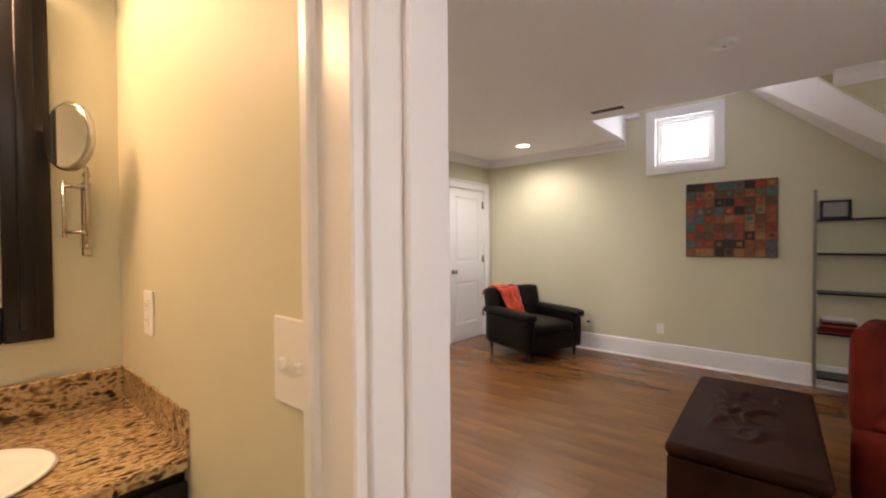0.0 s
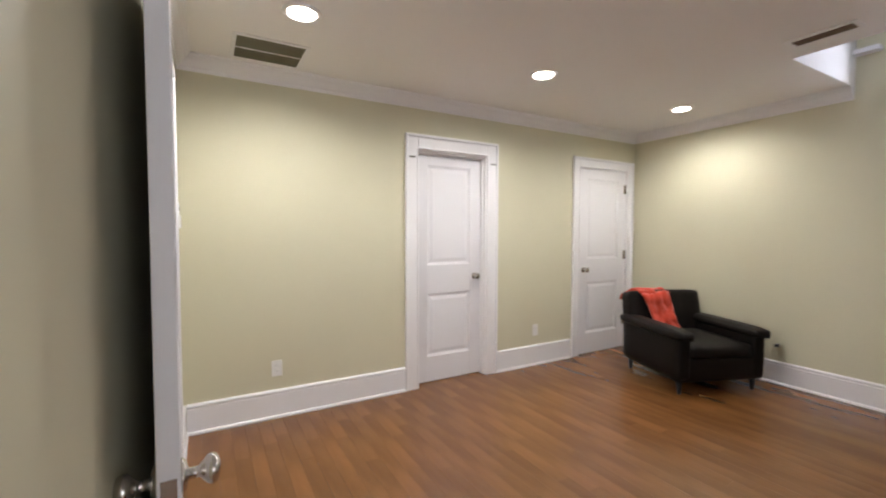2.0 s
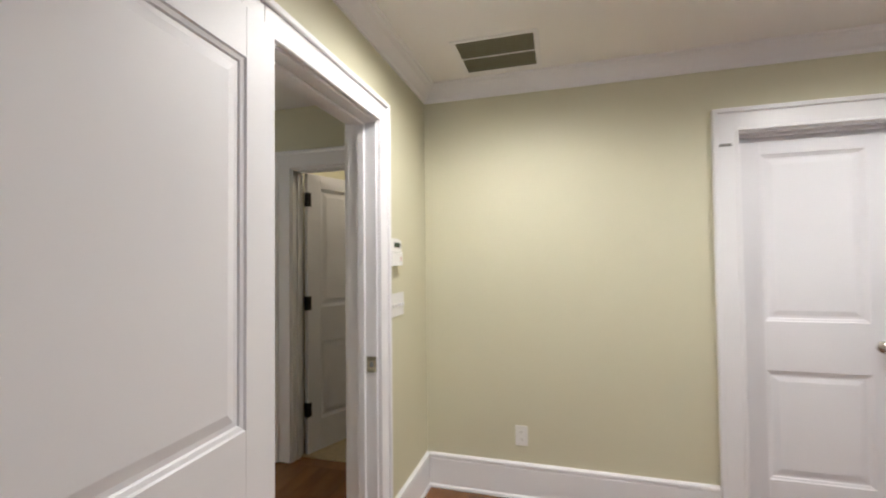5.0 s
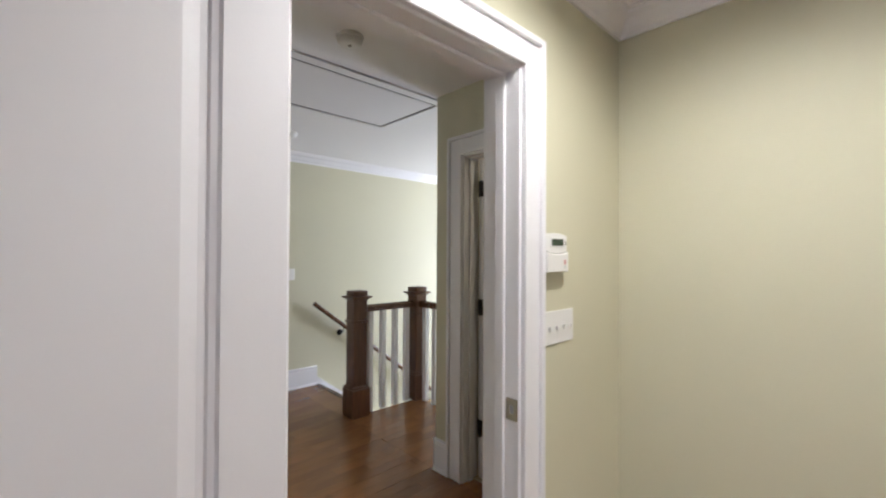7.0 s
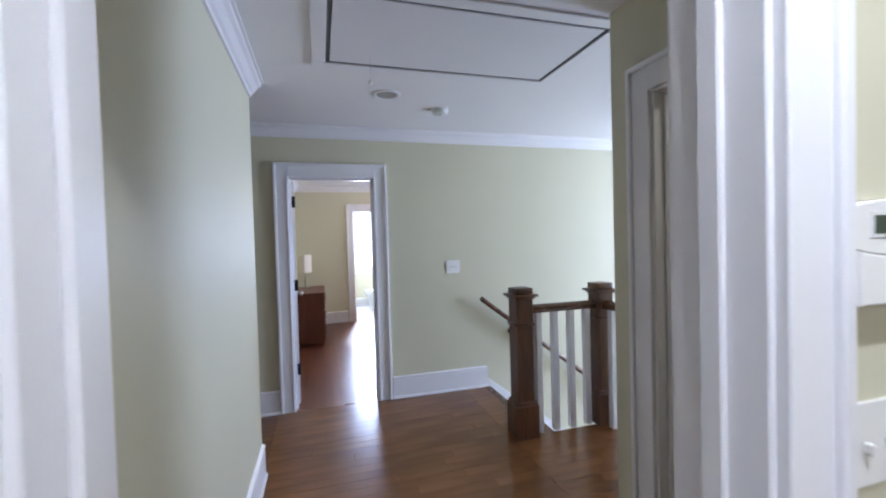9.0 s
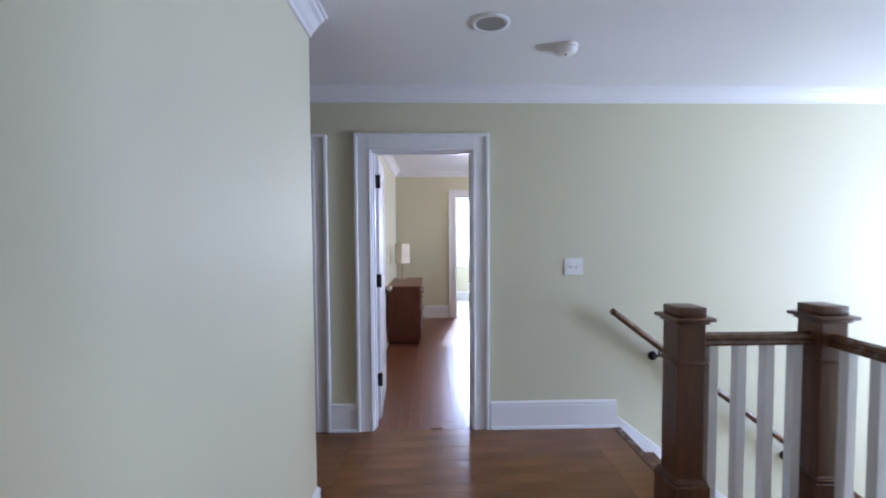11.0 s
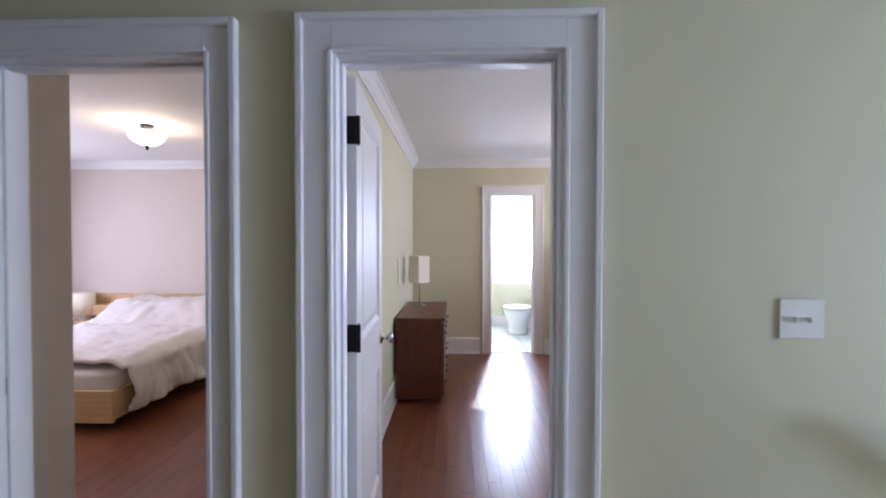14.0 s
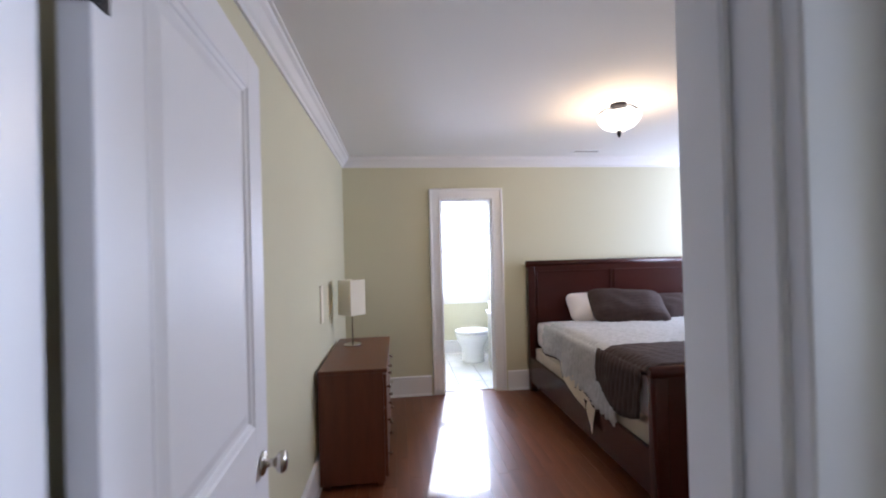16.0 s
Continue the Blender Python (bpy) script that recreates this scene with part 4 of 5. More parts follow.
for z in (-0.02, 0.19):
    part("finial", lathe([(0.004, -0.010), (0.010, -0.003), (0.010, 0.004), (0.004, 0.011)], 12, "z", (0, -0.016, z)), NICKEL, mg)
for x0, y0, x1, y1 in ((0, -0.016, -0.055, -0.050), (-0.055, -0.050, -0.012, -0.100)):
    for z in (0.02, 0.15):
        part("arm", tube([(x0, y0, z), (x1, y1, z)], 0.0045, 8), NICKEL, mg)
part("middle_post", tube([(-0.055, -0.050, 0.005), (-0.055, -0.050, 0.165)], 0.005, 10), NICKEL, mg)
part("outer_post", tube([(-0.012, -0.100, 0.005), (-0.012, -0.100, 0.20), (-0.03, -0.115, 0.215)], 0.005, 10), NICKEL, mg)
hd = part("mirror_head", lathe([(0.086, -0.010), (0.092, -0.006), (0.092, 0.006), (0.086, 0.009), (0.03, 0.012)], 40, "y"), NICKEL, mg, "chrome rim")
hd.matrix_basis = pose(-0.050, -0.125, 0.275, 0, 0, -66)
gl = part("mirror_glass", lathe([(0.082, -0.0115), (0.082, -0.0095)], 40, "y"), MIRROR, hd)
vl = thing("vanity_light", pose(-0.62, -1.802, 2.16), "warm lit vanity light bar above the mirror", "wall lamp")
part("back_plate", bx(-0.30, 0.30, -0.025, 0, -0.05, 0.05, 0.006, 2), NICKEL, vl)
for x in (-0.2, 0, 0.2):
    part("shade", lathe([(0.03, -0.03), (0.055, -0.12), (0.056, -0.125), (0.02, -0.12)], 20, "z", (x, -0.09, 0.06)), BOWLGLOW, vl, "glowing frosted glass shade")
    part("stem", tube([(x, -0.02, 0), (x, -0.09, 0.0), (x, -0.09, 0.035)], 0.007, 8), NICKEL, vl)

# ---- stairs ----
stair = thing("staircase", pose(0, 0, 0), "oak stair treads with white risers going down", "stairs", kind="structure")
for i in range(12):
    y, z = 0.27 + i * 0.25, -0.19 * (i + 1)
    part("tread", bx(XW + 0.02, -2.35, y, y + 0.275, z - 0.03, z, 0.004), RAILM, stair)
    part("riser", bx(XW + 0.02, -2.35, y - 0.002, y + 0.018, z, z + 0.19 - (0.012 if i == 0 else 0.03)), TRIM, stair)
part("nosing", bx(XW + 0.02, -2.47, 0.235, 0.295, -0.012, 0.004, 0.004), RAILM, stair)
part("stringer", bx(-2.352, -2.31, 0.275, 0.83, -0.50, -0.013), TRIM, stair, "white painted landing fascia")
part("stringer", bx(-2.31, -1.235, 0.825, 0.862, -0.50, -0.013), TRIM, stair, "white painted landing fascia")


def newel(x, y):
    root = thing("newel_post", pose(x, y, 0) @ Matrix.Diagonal((1, 1, 1.025, 1)), "square stained oak newel post with moulded cap", "newel post", "newel posts")
    part("plinth", bx(-0.088, 0.088, -0.088, 0.088, 0, 0.235, 0.004), NEWEL, root)
    bm = bx(-0.082, 0.082, -0.082, 0.082, 0.235, 0.252, 0.006, 2)
    bx(-0.075, 0.075, -0.075, 0.075, 0.252, 0.262, 0.004, bm=bm)
    part("plinth_moulding", bm, NEWEL, root)
    part("shaft", bx(-0.066, 0.066, -0.066, 0.066, 0.255, 0.99, 0.004), NEWEL, root)
    part("collar", bx(-0.077, 0.077, -0.077, 0.077, 0.795, 0.815, 0.006, 2), NEWEL, root)
    part("neck", bx(-0.078, 0.078, -0.078, 0.078, 0.985, 1.002, 0.005, 2), NEWEL, root)
    part("cap", bx(-0.097, 0.097, -0.097, 0.097, 1.000, 1.018, 0.005, 2), NEWEL, root)
    part("cap_top", bx(-0.068, 0.068, -0.068, 0.068, 1.017, 1.062, 0.006, 2), NEWEL, root)


N1, N2 = (-2.38, 0.125), (-2.38, 0.81)
newel(*N1)
newel(*N2)
RAILP = ((-0.030, 0.0), (-0.034, 0.012), (-0.026, 0.022), (-0.032, 0.036), (-0.026, 0.052), (0.0, 0.060), (0.026, 0.052), (0.032, 0.036), (0.026, 0.022), (0.034, 0.012), (0.030, 0.0))


def balustrade(p0, p1, n, o, label):
    root = thing("balustrade", pose(0, 0, 0), label, "railing", "landing railings")
    bm = prism([(d, z + 0.897) for d, z in RAILP], p0, p1, o)
    part("handrail", bm, RAILM, root, "moulded stained oak handrail")
    for i in range(n):
        u = (i + 0.5) / n
        x, y = p0[0] + u * (p1[0] - p0[0]), p0[1] + u * (p1[1] - p0[1])
        part("baluster", bx(x - 0.023, x + 0.023, y - 0.023, y + 0.023, 0.0, 0.898, 0.002), TRIM, root, "square white painted baluster")


balustrade((N1[0], 0.191), (N2[0], 0.744), 4, (1, 0), "oak rail with four white balusters beside the stairs")
balustrade((-2.314, 0.81), (-1.237, 0.81), 8, (0, 1), "oak rail with white balusters across the landing")

hr = thing("wall_handrail", pose(0, 0, 0), "stained oak wall handrail sloping down on black brackets", "handrail")
a, b = Vector((-3.345, 0.225, 0.855)), Vector((-3.345, 2.9, -1.178))
part("rail", tube([a + Vector((0, -0.03, 0.024)), a, a.lerp(b, 0.5), b], 0.023, 14), RAILM, hr)
for s in (0.12, 0.5, 0.88):
    p = a.lerp(b, s)
    k = part("bracket", tube([p + Vector((0, 0, -0.02)), p + Vector((-0.01, 0, -0.07)), p + Vector((-0.045, -0.01, -0.085)), p + Vector((-0.07, -0.01, -0.085))], 0.008, 10), BLACK, hr, "black iron bracket")
    part("rosette", lathe([(0.034, 0), (0.034, 0.006), (0.026, 0.014), (0.010, 0.018)], 20, "x", (XW, p.y - 0.01, p.z - 0.085)), BLACK, k)

# ---- linen closet ----
cs = thing("closet_shelf", pose(0, 0, 0), "white painted shelf inside the linen closet", "shelf")
part("board", bx(-1.14, -0.10, 0.85, 1.25, 1.80, 1.82, 0.002), TRIM, cs)
part("cleat", bx(-1.14, -0.10, 1.23, 1.25, 1.70, 1.80, 0.002), TRIM, cs)


# ---- bedroom ----
def bowl_light(x, y, label):
    root = thing("ceiling_light", pose(x, y, CEIL), label, "ceiling lamp", "bowl ceiling lights")
    part("canopy", lathe([(0.055, -0.001), (0.053, -0.02), (0.024, -0.035)], 24), BLACK, root, "dark bronze canopy")
    ob = part("bowl", lathe([(0.137, -0.075), (0.142, -0.08), (0.132, -0.115), (0.105, -0.15), (0.055, -0.175), (0.01, -0.182), (0.01, -0.174), (0.05, -0.168), (0.10, -0.143), (0.126, -0.11), (0.133, -0.078)], 40), BOWLGLOW, root, "glowing alabaster glass bowl")
    ob.visible_shadow = False
    part("finial", lathe([(0.004, -0.228), (0.010, -0.215), (0.016, -0.199), (0.008, -0.189), (0.020, -0.181)], 14), BLACK, root, "dark bronze finial")
    for k in range(3):
        c, s = math.cos(k * 2.094 + 0.4), math.sin(k * 2.094 + 0.4)
        part("arm", tube([(0.04 * c, 0.04 * s, -0.02), (0.10 * c, 0.10 * s, -0.036), (0.144 * c, 0.144 * s, -0.075)], 0.004, 8), BLACK, root)


# Out-of-view fixture that carries the lamp added for the jamb.
bowl_light(-1.0, -4.35, "added unseen alabaster bowl ceiling lamp in the vanity room")
# The closet's fixture is added with its lamp and stays out of sight.
bowl_light(-0.55, 0.62, "added unseen alabaster bowl ceiling lamp in the linen closet")
bowl_light(-5.76, 0.38, "lit alabaster bowl ceiling lamp over the bed")
bowl_light(-5.72, -3.87, "lit alabaster bowl ceiling lamp in the guest bedroom")

dr = thing("dresser", pose(0, 0, 0), "reddish-brown wooden dresser with small nickel knobs", "dresser")
dx0, dx1, dy0, dy1 = -6.77, -5.76, -1.662, -1.235
part("body", bx(dx0, dx1, dy0, dy1 - 0.02, 0.03, 0.725, 0.002), DRESS, dr)
part("top", bx(dx0 - 0.008, dx1 + 0.008, dy0, dy1 + 0.006, 0.726, 0.752, 0.003), DRESS, dr)
for z0, z1 in ((0.06, 0.27), (0.28, 0.49), (0.50, 0.71)):
    for k in range(2):
        x0 = dx0 + 0.006 + k * 0.502
        w = part("drawer", bx(x0, x0 + 0.494, dy1 - 0.019, dy1 - 0.001, z0, z1, 0.002), DRESS, dr)
        for q in (0.09, 0.404):
            part("drawer_knob", lathe([(0.006, 0), (0.006, 0.014), (0.014, 0.018), (0.013, 0.026)], 14, "y", (x0 + q, dy1 - 0.001, (z0 + z1) / 2)), NICKEL, w, "small nickel knob")
for x in (dx0 + 0.04, dx1 - 0.04):
    for y in (dy0 + 0.04, dy1 - 0.05):
        part("foot", bx(x - 0.02, x + 0.02, y - 0.02, y + 0.02, 0, 0.03), DRESS, dr)
tl = thing("table_lamp", pose(-6.50, -1.52, 0.7525), "table lamp with a square cream paper shade on the dresser", "lamp")
part("base", lathe([(0.07, 0), (0.07, 0.008), (0.06, 0.012)], 24), NICKEL, tl)
part("stem", tube([(0, 0, 0.01), (0, 0, 0.52)], 0.006, 10), NICKEL, tl)
bm = bmesh.new()
h = 0.076
for x0, x1, y0, y1 in ((-h, h, -h, -h + 0.003), (-h, h, h - 0.003, h), (-h, -h + 0.003, -h + 0.003, h - 0.003), (h - 0.003, h, -h + 0.003, h - 0.003)):
    bx(x0, x1, y0, y1, 0.245, 0.525, bm=bm)
shade = part("shade", bm, SHADE, tl, "square cream paper shade")
shade.matrix_basis = pose(0, 0, 0, 0, 0, 47)
for z in (0.25, 0.515):
    part("shade_bar", tube([(-h, 0, z), (h, 0, z)], 0.0025, 6), NICKEL, shade)
plate_lamp = thing("wall_plate", pose(-6.05, -1.683, 1.14), "tall cream plastic plate on the bedroom wall", "switch plate")
part("cover", bx(-0.04, 0.04, 0, 0.012, -0.13, 0.13, 0.003), SHADE, plate_lamp)


def bed_frame(m, w, l, label, mat_, head, foot, rail, thick, panels):
    """A bed with its head at the origin's x, feet along +x, w wide along y."""
    root = thing("bed", m, label, "bed")
    hb = part("headboard", bx(0, thick, 0, w, 0.10, head - 0.05, 0.004), mat_, root)
    part("headboard_cap", lathe([(0.02, 0), (0.034, 0.004), (0.034, w + 0.03), (0.02, w + 0.034)], 16, "y", (thick / 2, -0.017, head - 0.03)) if panels else bx(-0.003, thick + 0.003, 0, w, head - 0.05, head, 0.004), mat_, root)
    if panels:
        for k in range(panels):
            y0 = 0.10 + k * (w - 0.14) / panels
            y1 = y0 + (w - 0.14) / panels - 0.06
            bm = bx(thick, thick + 0.003, y0, y1, 0.72, head - 0.12)
            part("panel", bm, mat_, hb)
            bm = bx(thick, thick + 0.010, y0 - 0.014, y0, 0.70, head - 0.106, 0.003)
            bx(thick, thick + 0.010, y1, y1 + 0.014, 0.70, head - 0.106, 0.003, bm=bm)
            bx(thick, thick + 0.010, y0, y1, head - 0.120, head - 0.106, 0.003, bm=bm)
            part("panel_moulding", bm, mat_, hb)
    for y in (0, w - 0.09):
        part("leg", bx(-0.004, thick + 0.02, y - 0.003, y + 0.07, 0, head - 0.06, 0.005), mat_, root)
    fb = part("footboard", bx(l - thick, l, 0, w, 0.06, foot - 0.03, 0.005), mat_, root)
    if panels:
        part("footboard_cap", lathe([(0.02, 0), (0.036, 0.004), (0.036, w + 0.03), (0.02, w + 0.034)], 16, "y", (l - thick / 2, -0.017, foot - 0.036)), mat_, root)
        for y in (-0.006, w - 0.07):
            part("leg", bx(l - thick - 0.01, l + 0.012, y, y + 0.076, 0, foot - 0.06, 0.006, 2), mat_, root)
    for y in (0, w - 0.03):
        part("side_rail", bx(thick, l - thick, y, y + 0.03, rail[0], rail[1], 0.004), mat_, root)
    return root


def cloth_over(x0, x1, y0, y1, top, drop, wrinkle, seed, fall=0.03, quilt=0.0, round_=0.06, hem=0.02, sides=(1, 1), lift=0.0, flare=0.0, ruffle=0.0):
    """A cover lying at the given height and hanging over its sides by drop."""
    bm = bmesh.new()
    nx, ny = 110, 90
    g = []
    d0, d1 = drop * sides[0], drop * sides[1]
    total = d0 + (y1 - y0) + d1
    for i in range(nx):
        row = []
        x = x0 + (x1 - x0) * i / (nx - 1)
        long = 1 + flare * (i / (nx - 1) - 0.5)
        for j in range(ny):
            s = total * j / (ny - 1)
            if s < d0:
                y, z, out, hang = y0, top - (d0 - s) * long, Vector((0, -1, 0)), (d0 - s) / max(drop, 1e-6)
            elif s > d0 + (y1 - y0):
                y, z, out, hang = y1, top - (s - d0 - (y1 - y0)) * long, Vector((0, 1, 0)), (s - d0 - (y1 - y0)) / max(drop, 1e-6)
            else:
                y, z, out, hang = y0 + (s - d0), top, Vector((0, 0, 1)), 0
                e = min(y - y0, y1 - y)
                if e < round_:
                    z -= (round_ - e) ** 2 / (2 * round_) * 1.0
            if lift and not hang:
                z += lift * max(0.0, min(1.0, (x0 + 0.75 - x) / 0.35)) * min(1.0, min(y - y0, y1 - y) / 0.2)
            n = noise.noise(Vector((x * 4, s * 4, seed))) + 0.55 * noise.noise(Vector((x * 9, s * 9, seed + 3)))
            q = quilt * (0.5 + 0.5 * math.sin(x * 120 + s * 55 + 1.0 * math.sin(s * 60 - x * 30))) if quilt else 0
            o = out * (wrinkle * (1 + n) + q + fall * hang * (0.7 + 0.5 * math.sin(x * 13 + seed) + 0.4 * n))
            if ruffle:
                o += out * (ruffle * hang * (math.sin(x * 46 + 3 * n) + 0.5 * math.sin(x * 81 + 5 * n)))
                o += Vector((0, 0, 1)) * (0 if hang else 0.5 * ruffle * noise.noise(Vector((x * 22, s * 12, seed))))
            if hang:
                z += hem * hang * math.sin(x * 9 + seed * 2) - hem * hang * 0.5
            row.append(bm.verts.new(Vector((x, y, z)) + o))
        g.append(row)
    for a, b in zip(g, g[1:]):
        for j in range(ny - 1):
            bm.faces.new((a[j], b[j], b[j + 1], a[j + 1])).smooth = True
    bmesh.ops.recalc_face_normals(bm, faces=bm.faces[:])
    HEM[:] = [g[i][0].co.copy() for i in range(nx - 1, 0, -2)] + [v.co.copy() for v in g[0][::2]]
    return bm


HEM = []


def cover(name, bm, material, label, category, thick=0.012):
    ob = link(name, bm, material)
    ob.modifiers.new("solid", "SOLIDIFY").thickness = -thick
    return tagged(ob, label, category)


BY, BW = 0.215, 1.86
bed_frame(pose(-7.385, BY, 0), BW, 2.20, "dark cherry sleigh bed with panelled headboard", CHERRY, 1.36, 0.83, (0.10, 0.36), 0.055, 2)
bs = thing("box_spring", pose(0, 0, 0), "cream box spring under the mattress", "box spring")
part("box", cushion(-7.30, -5.26, BY + 0.045, BY + BW - 0.045, 0.28, 0.46, 0.02, 0.0), CREAM, bs)
ms = thing("mattress", pose(0, 0, 0), "thick mattress with a fitted white sheet", "mattress")
part("ticking", cushion(-7.30, -5.27, BY + 0.05, BY + BW - 0.05, 0.462, 0.745, 0.07, 0.01), LINEN, ms)
quilt = cover("bed_quilt", cloth_over(-6.92, -5.62, BY + 0.04, BY + BW - 0.04, 0.758, 0.30, 0.006, 2, 0.05, 0.014, 0.12, 0.02, flare=0.75), QUILT, "grey and white ribbed quilt over the bed", "quilt")
part("piping", tube(HEM, 0.013, 8), BROWNQ, quilt, "dark brown piped edge")
cover("bed_runner", cloth_over(-5.85, -5.33, BY + 0.025, BY + BW - 0.025, 0.775, 0.24, 0.008, 5, 0.04, 0.006, 0.13, 0.05), BROWNQ, "dark brown quilted throw at the bed's foot", "throw", 0.02)
cover("bed_sheet", cloth_over(-6.45, -5.86, BY + 0.020, BY + 0.35, 0.58, 0.22, 0.003, 8, 0.06, 0, 0.10, 0.01, (1, 0), flare=1.6), CREAM, "cream sheet hanging from under the quilt", "sheet", 0.004)


def pillow(m, w, h, t, material, label, rib=0.0):
    bm = cushion(-w / 2, w / 2, -t / 2, t / 2, -h / 2, h / 2, t * 0.49, 0.0, 36 if rib else 14)
    for v in bm.verts:
        u, k = v.co.x / (w / 2), v.co.z / (h / 2)
        v.co.y *= 0.35 + 0.9 * max(0, (1 - u ** 4)) * max(0, (1 - k ** 4))
        v.co += Vector((0, 0.012 * noise.noise(v.co * 9) + math.copysign(rib * math.sin((v.co.x + 0.6 * v.co.z) * 150), v.co.y), 0))
    ob = link("pillow", bm, material)
    ob.matrix_world = m
    return tagged(ob, label, "pillow", "bed pillows")


pillow(pose(-7.10, 0.82, 0.885, -48, 0, 84), 0.52, 0.36, 0.16, LINEN, "white pillow leaning on the headboard")
pillow(pose(-6.93, 1.08, 0.905, -52, 3, 80), 0.72, 0.42, 0.17, BROWNQ, "dark brown quilted pillow on the bed", 0.005)
pillow(pose(-7.10, 1.75, 0.86, -70, 0, 92), 0.62, 0.42, 0.15, BROWNQ, "dark brown quilted pillow on the bed", 0.005)

# ---- guest bedroom ----
GY0, GY1 = -5.32, -3.70
bed_frame(pose(-7.39, GY0, 0), GY1 - GY0, 2.28, "pale birch platform bed with low footboard", BIRCH, 0.745, 0.335, (0.08, 0.30), 0.03, 0)
wing = thing("bedside_shelf", pose(-7.39, 0, 0), "birch headboard wing with a small bedside shelf", "nightstand")
part("panel", bx(0, 0.03, -5.95, GY0 - 0.004, 0.35, 0.745, 0.003), BIRCH, wing)
part("shelf_board", bx(0.03, 0.36, -5.93, GY0 - 0.03, 0.42, 0.445, 0.003), BIRCH, wing)
part("box", bx(0.031, 0.20, -5.75, -5.42, 0.5, 0.62, 0.003), BIRCH, wing)
part("bracket", bx(0.03, 0.05, -5.9, -5.86, 0.0, 0.42), BIRCH, wing)
gl = thing("bedside_lamp", pose(-7.20, -5.83, 0.4455), "small bedside lamp with a white drum shade", "lamp")
part("base", lathe([(0.06, 0), (0.05, 0.015), (0.012, 0.03), (0.012, 0.07)], 20), PORCELAIN, gl)
part("shade", lathe([(0.115, 0.06), (0.12, 0.06), (0.115, 0.33), (0.11, 0.33)], 30), SHADE, gl, "white drum shade")
ms = thing("mattress", pose(0, 0, 0), "white mattress on the platform bed", "mattress")
part("ticking", cushion(-7.34, -5.16, GY0 + 0.035, GY1 - 0.035, 0.16, 0.44, 0.05, 0.008), LINEN, ms)
cover("comforter", cloth_over(-7.30, -5.20, GY0 - 0.02, GY1 + 0.02, 0.46, 0.31, 0.034, 4, 0.06, 0, 0.14, 0.02, (1, 1), 0.20, ruffle=0.020), LINEN, "rumpled white comforter hanging over the bed side", "comforter", 0.03)
pillow(pose(-7.05, -4.05, 0.53, -80, 0, 90), 0.68, 0.42, 0.16, LINEN, "white pillow under the comforter")
pillow(pose(-7.05, -4.85, 0.53, -80, 0, 90), 0.68, 0.42, 0.16, LINEN, "white pillow under the comforter")

# ---- far bathroom ----
tw = thing("toilet", pose(-8.62, 0.10, 0), "white porcelain toilet seen through the doorway", "toilet")
bm = lathe([(0.125, 0), (0.122, 0.03), (0.118, 0.14), (0.135, 0.22), (0.17, 0.29), (0.19, 0.35), (0.19, 0.38)], 30, "z", (0, -0.22, 0))
bmesh.ops.scale(bm, vec=(0.95, 1.2, 1), verts=bm.verts)
part("bowl", bm, PORCELAIN, tw)
bm = lathe([(0.19, 0.385), (0.20, 0.392), (0.195, 0.425), (0.15, 0.432)], 30, "z", (0, -0.22, 0))
bmesh.ops.scale(bm, vec=(0.95, 1.2, 1), verts=bm.verts)
part("seat_lid", bm, PORCELAIN, tw)
part("tank", bx(-0.22, 0.22, 0.01, 0.19, 0.38, 0.74, 0.02, 3), PORCELAIN, tw)
part("tank_lid", bx(-0.23, 0.23, 0.0, 0.197, 0.741, 0.775, 0.01, 2), PORCELAIN, tw)
fv = thing("bath_vanity", pose(0, 0, 0), "dark grey bathroom vanity with a white top", "vanity")
part("body", bx(-8.30, -7.60, -0.02, 0.298, 0.0, 0.70, 0.003), GREYP, fv)
part("top", bx(-8.32, -7.58, -0.035, 0.298, 0.70, 0.73, 0.004), PORCELAIN, fv)


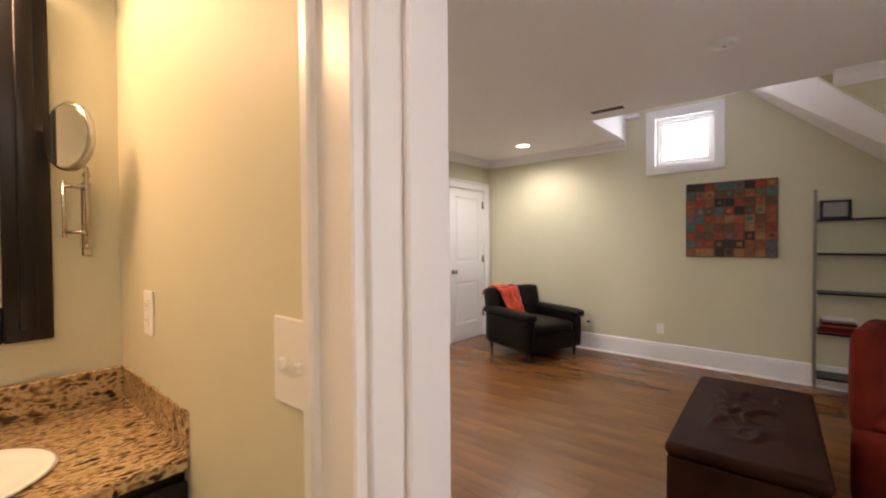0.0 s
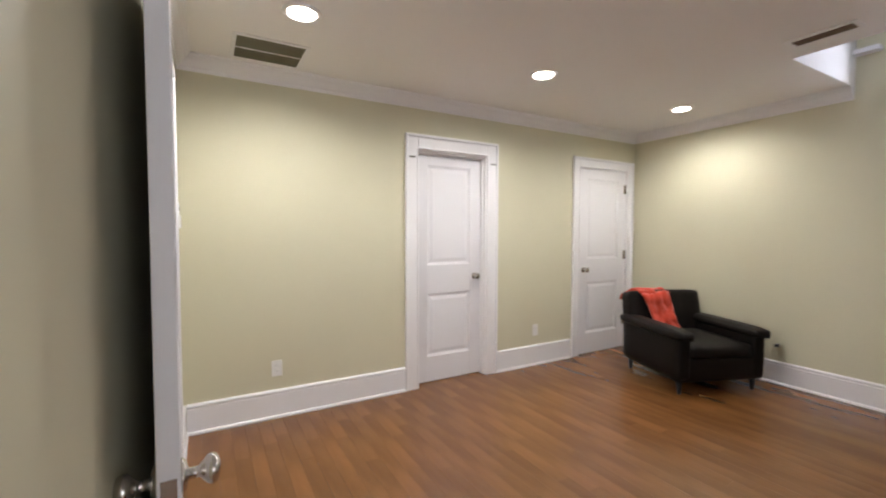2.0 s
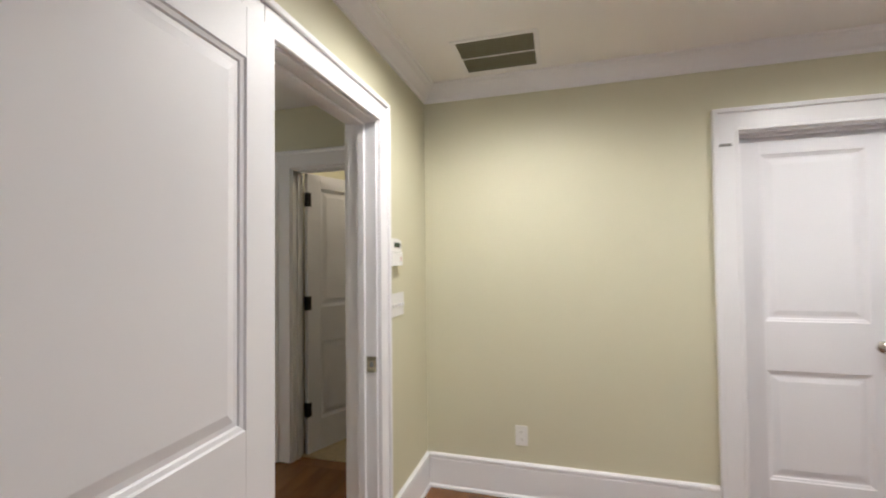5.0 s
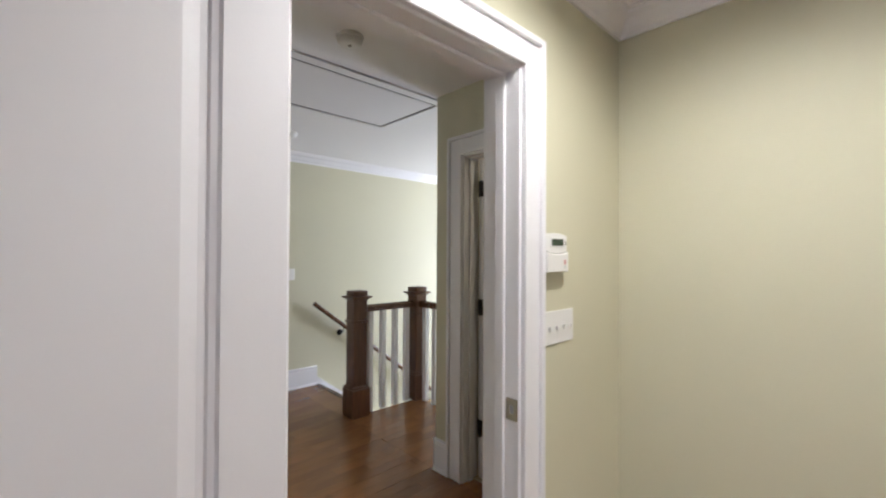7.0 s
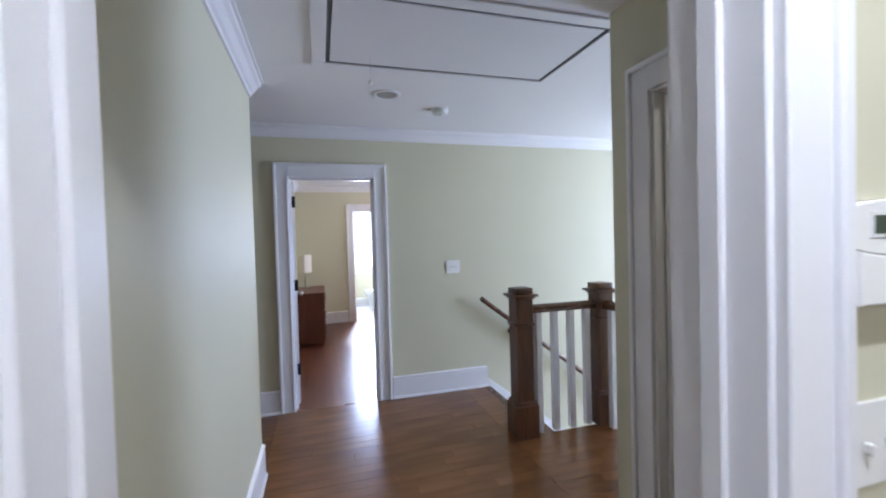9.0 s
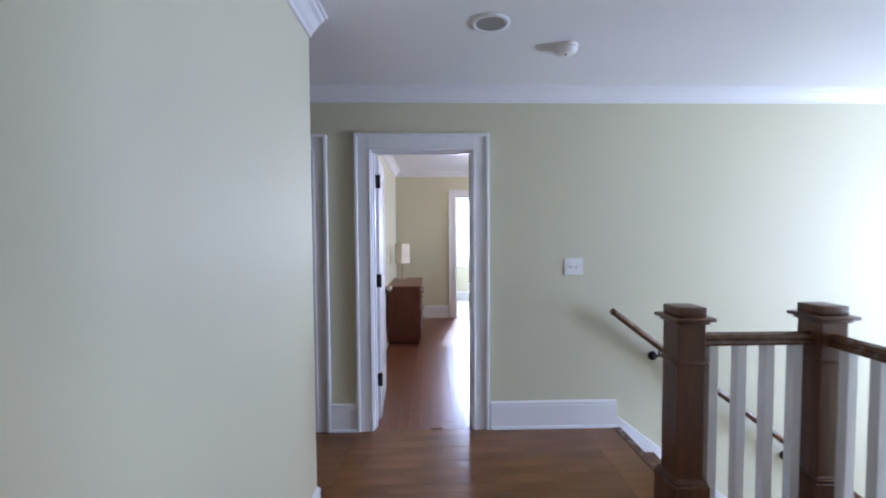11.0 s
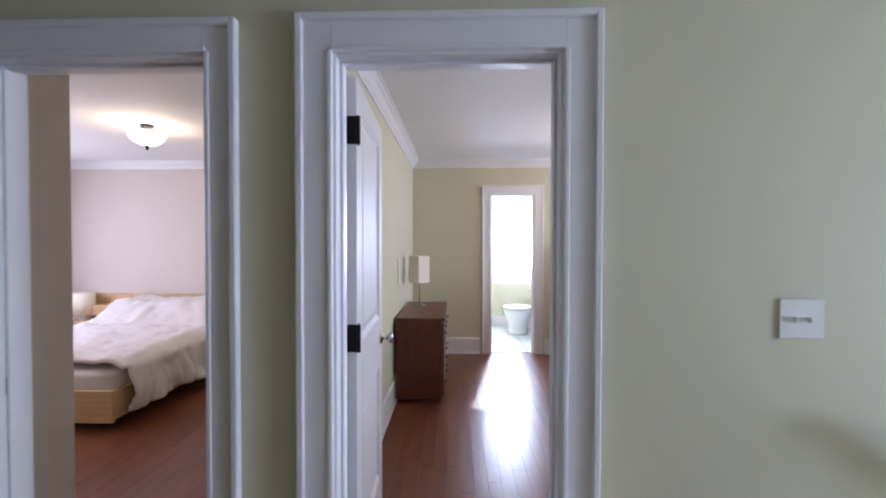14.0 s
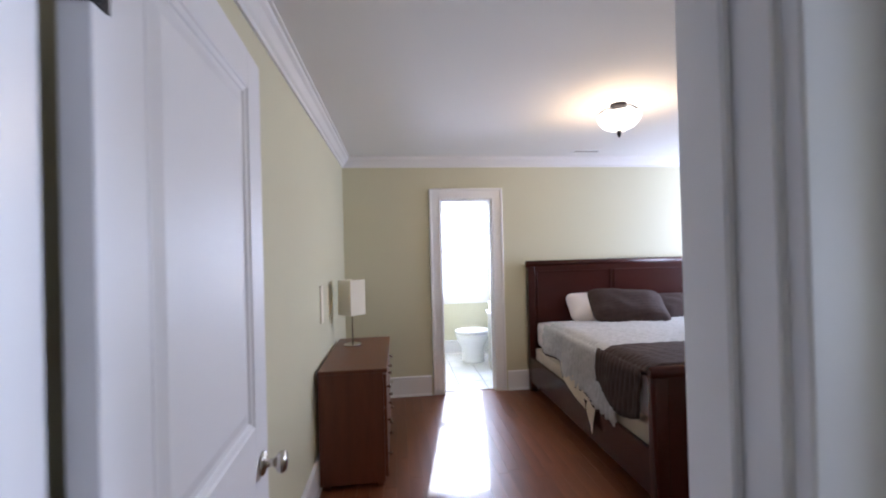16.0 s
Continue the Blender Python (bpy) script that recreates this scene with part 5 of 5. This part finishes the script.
# ---- boards and tiles, laid singly ----
def boards(floor, x0, x1, y0, y1, along, width, material, near, seed, holes=()):
    """Strip flooring; boards whose middle lies in the stretch near become parts of the floor, the others one part."""
    rng = random.Random(seed)
    root = bpy.data.objects[floor]
    u0, u1, v0, v1 = (x0, x1, y0, y1) if along == "x" else (y0, y1, x0, x1)
    far, faces, shared, count = [], [], {}, 0
    v = v0
    while v < v1 - 1e-6:
        w = min(width, v1 - v)
        u = u0 - rng.uniform(0, 0.9)
        while u < u1:
            ln = rng.choice((0.6, 0.8, 1.0, 1.2, 1.4))
            a, b = max(u, u0), min(u + ln, u1)
            u += ln
            if b - a < 0.02:
                continue
            dz = rng.choice((0.0, 0.0004, 0.0008))
            um, vm = (a + b) / 2, v + w / 2
            px, py = (um, vm) if along == "x" else (vm, um)
            g = 0.0003
            if near[0] < px < near[1] and near[2] < py < near[3] and count < 300:
                key = (round(b - a, 3), round(w, 3))
                if key not in shared:
                    hl, hw = (b - a) / 2 - g, w / 2 - g
                    if along == "y":
                        hl, hw = hw, hl
                    e = 0.0006
                    vs = [(sx * hl, sy * hw, -0.011) for sx, sy in ((-1, -1), (1, -1), (1, 1), (-1, 1))]
                    vs += [(sx * hl, sy * hw, -e) for sx, sy in ((-1, -1), (1, -1), (1, 1), (-1, 1))]
                    vs += [(sx * (hl - e), sy * (hw - e), 0) for sx, sy in ((-1, -1), (1, -1), (1, 1), (-1, 1))]
                    fs = [(0, 1, 5, 4), (1, 2, 6, 5), (2, 3, 7, 6), (3, 0, 4, 7), (4, 5, 9, 8), (5, 6, 10, 9), (6, 7, 11, 10), (7, 4, 8, 11), (8, 9, 10, 11)]
                    me = bpy.data.meshes.new("plank")
                    me.from_pydata(vs, [], fs)
                    me.materials.append(material)
                    shared[key] = me
                ob = new("plank", shared[key])
                ob.parent = root
                ob.location = (px, py, dz - 0.001)
                count += 1
            else:
                k = len(far)
                aa, bb, cc, dd = (a + g, b - g, v + g, v + w - g) if along == "x" else (v + g, v + w - g, a + g, b - g)
                for z in (-0.011, dz - 0.001):
                    far += [(aa, cc, z), (bb, cc, z), (bb, dd, z), (aa, dd, z)]
                faces += [(k, k + 1, k + 5, k + 4), (k + 1, k + 2, k + 6, k + 5), (k + 2, k + 3, k + 7, k + 6), (k + 3, k, k + 4, k + 7), (k + 4, k + 5, k + 6, k + 7)]
        v += width
    if far:
        me = bpy.data.meshes.new("planks")
        me.from_pydata(far, [], faces)
        me.materials.append(material)
        ob = new("planks", me)
        ob.parent = root
        ob["kind"] = "stuff"


boards("floor", W0, 4.53, -5.3, 0.1, "y", 0.083, OAK_Y, (0.3, 3.4, -3.6, 0.0), 1)
boards("floor_hall", XW, W0, -1.662, 0.02, "y", 0.083, OAK_Y, (-3.4, -0.2, -1.7, 0.1), 2)
boards("floor_landing", -2.35, -1.235, 0.02, 0.86, "y", 0.083, OAK_Y, (-2.5, -1.2, 0, 1), 3)
boards("floor_landing", -1.235, -0.12, 0.02, 0.15, "y", 0.083, OAK_Y, (-1.2, 0, 0, 1), 9)
boards("floor_landing_west", XW, -2.35, 0.02, 0.27, "y", 0.083, OAK_Y, (-3.5, -2.4, 0, 1), 4)
boards("floor_passage", XW, -2.43, -5.3, -1.662, "y", 0.083, OAK_Y, (-3.5, -2.4, -3.0, -1.6), 5)
boards("floor_bedroom", -7.47, XW, -1.684, 3.38, "x", 0.083, OAK_X, (-7.4, -3.4, -1.7, 0.2), 6)
boards("floor_guest", -7.41, XW, -6.5, -1.80, "x", 0.083, OAK_X, (-6.4, -3.6, -3.6, -1.9), 7)
root = bpy.data.objects["floor_bath"]
me = None
for i in range(6):
    for j in range(7):
        if me is None:
            bm = bx(-0.147, 0.147, -0.147, 0.147, -0.008, 0.002, 0.0015)
            me = bpy.data.meshes.new("tile")
            bm.to_mesh(me)
            bm.free()
            me.materials.append(TILE)
        ob = new("tile", me)
        ob.parent = root
        ob.location = (-7.63 - i * 0.30, -1.25 + j * 0.30, 0)
tagged(link("threshold", bx(-7.475, -7.46, -0.68, -0.15, -0.01, 0.004, 0.002), GAP), "dark threshold strip at the bathroom door", "threshold", kind="structure")
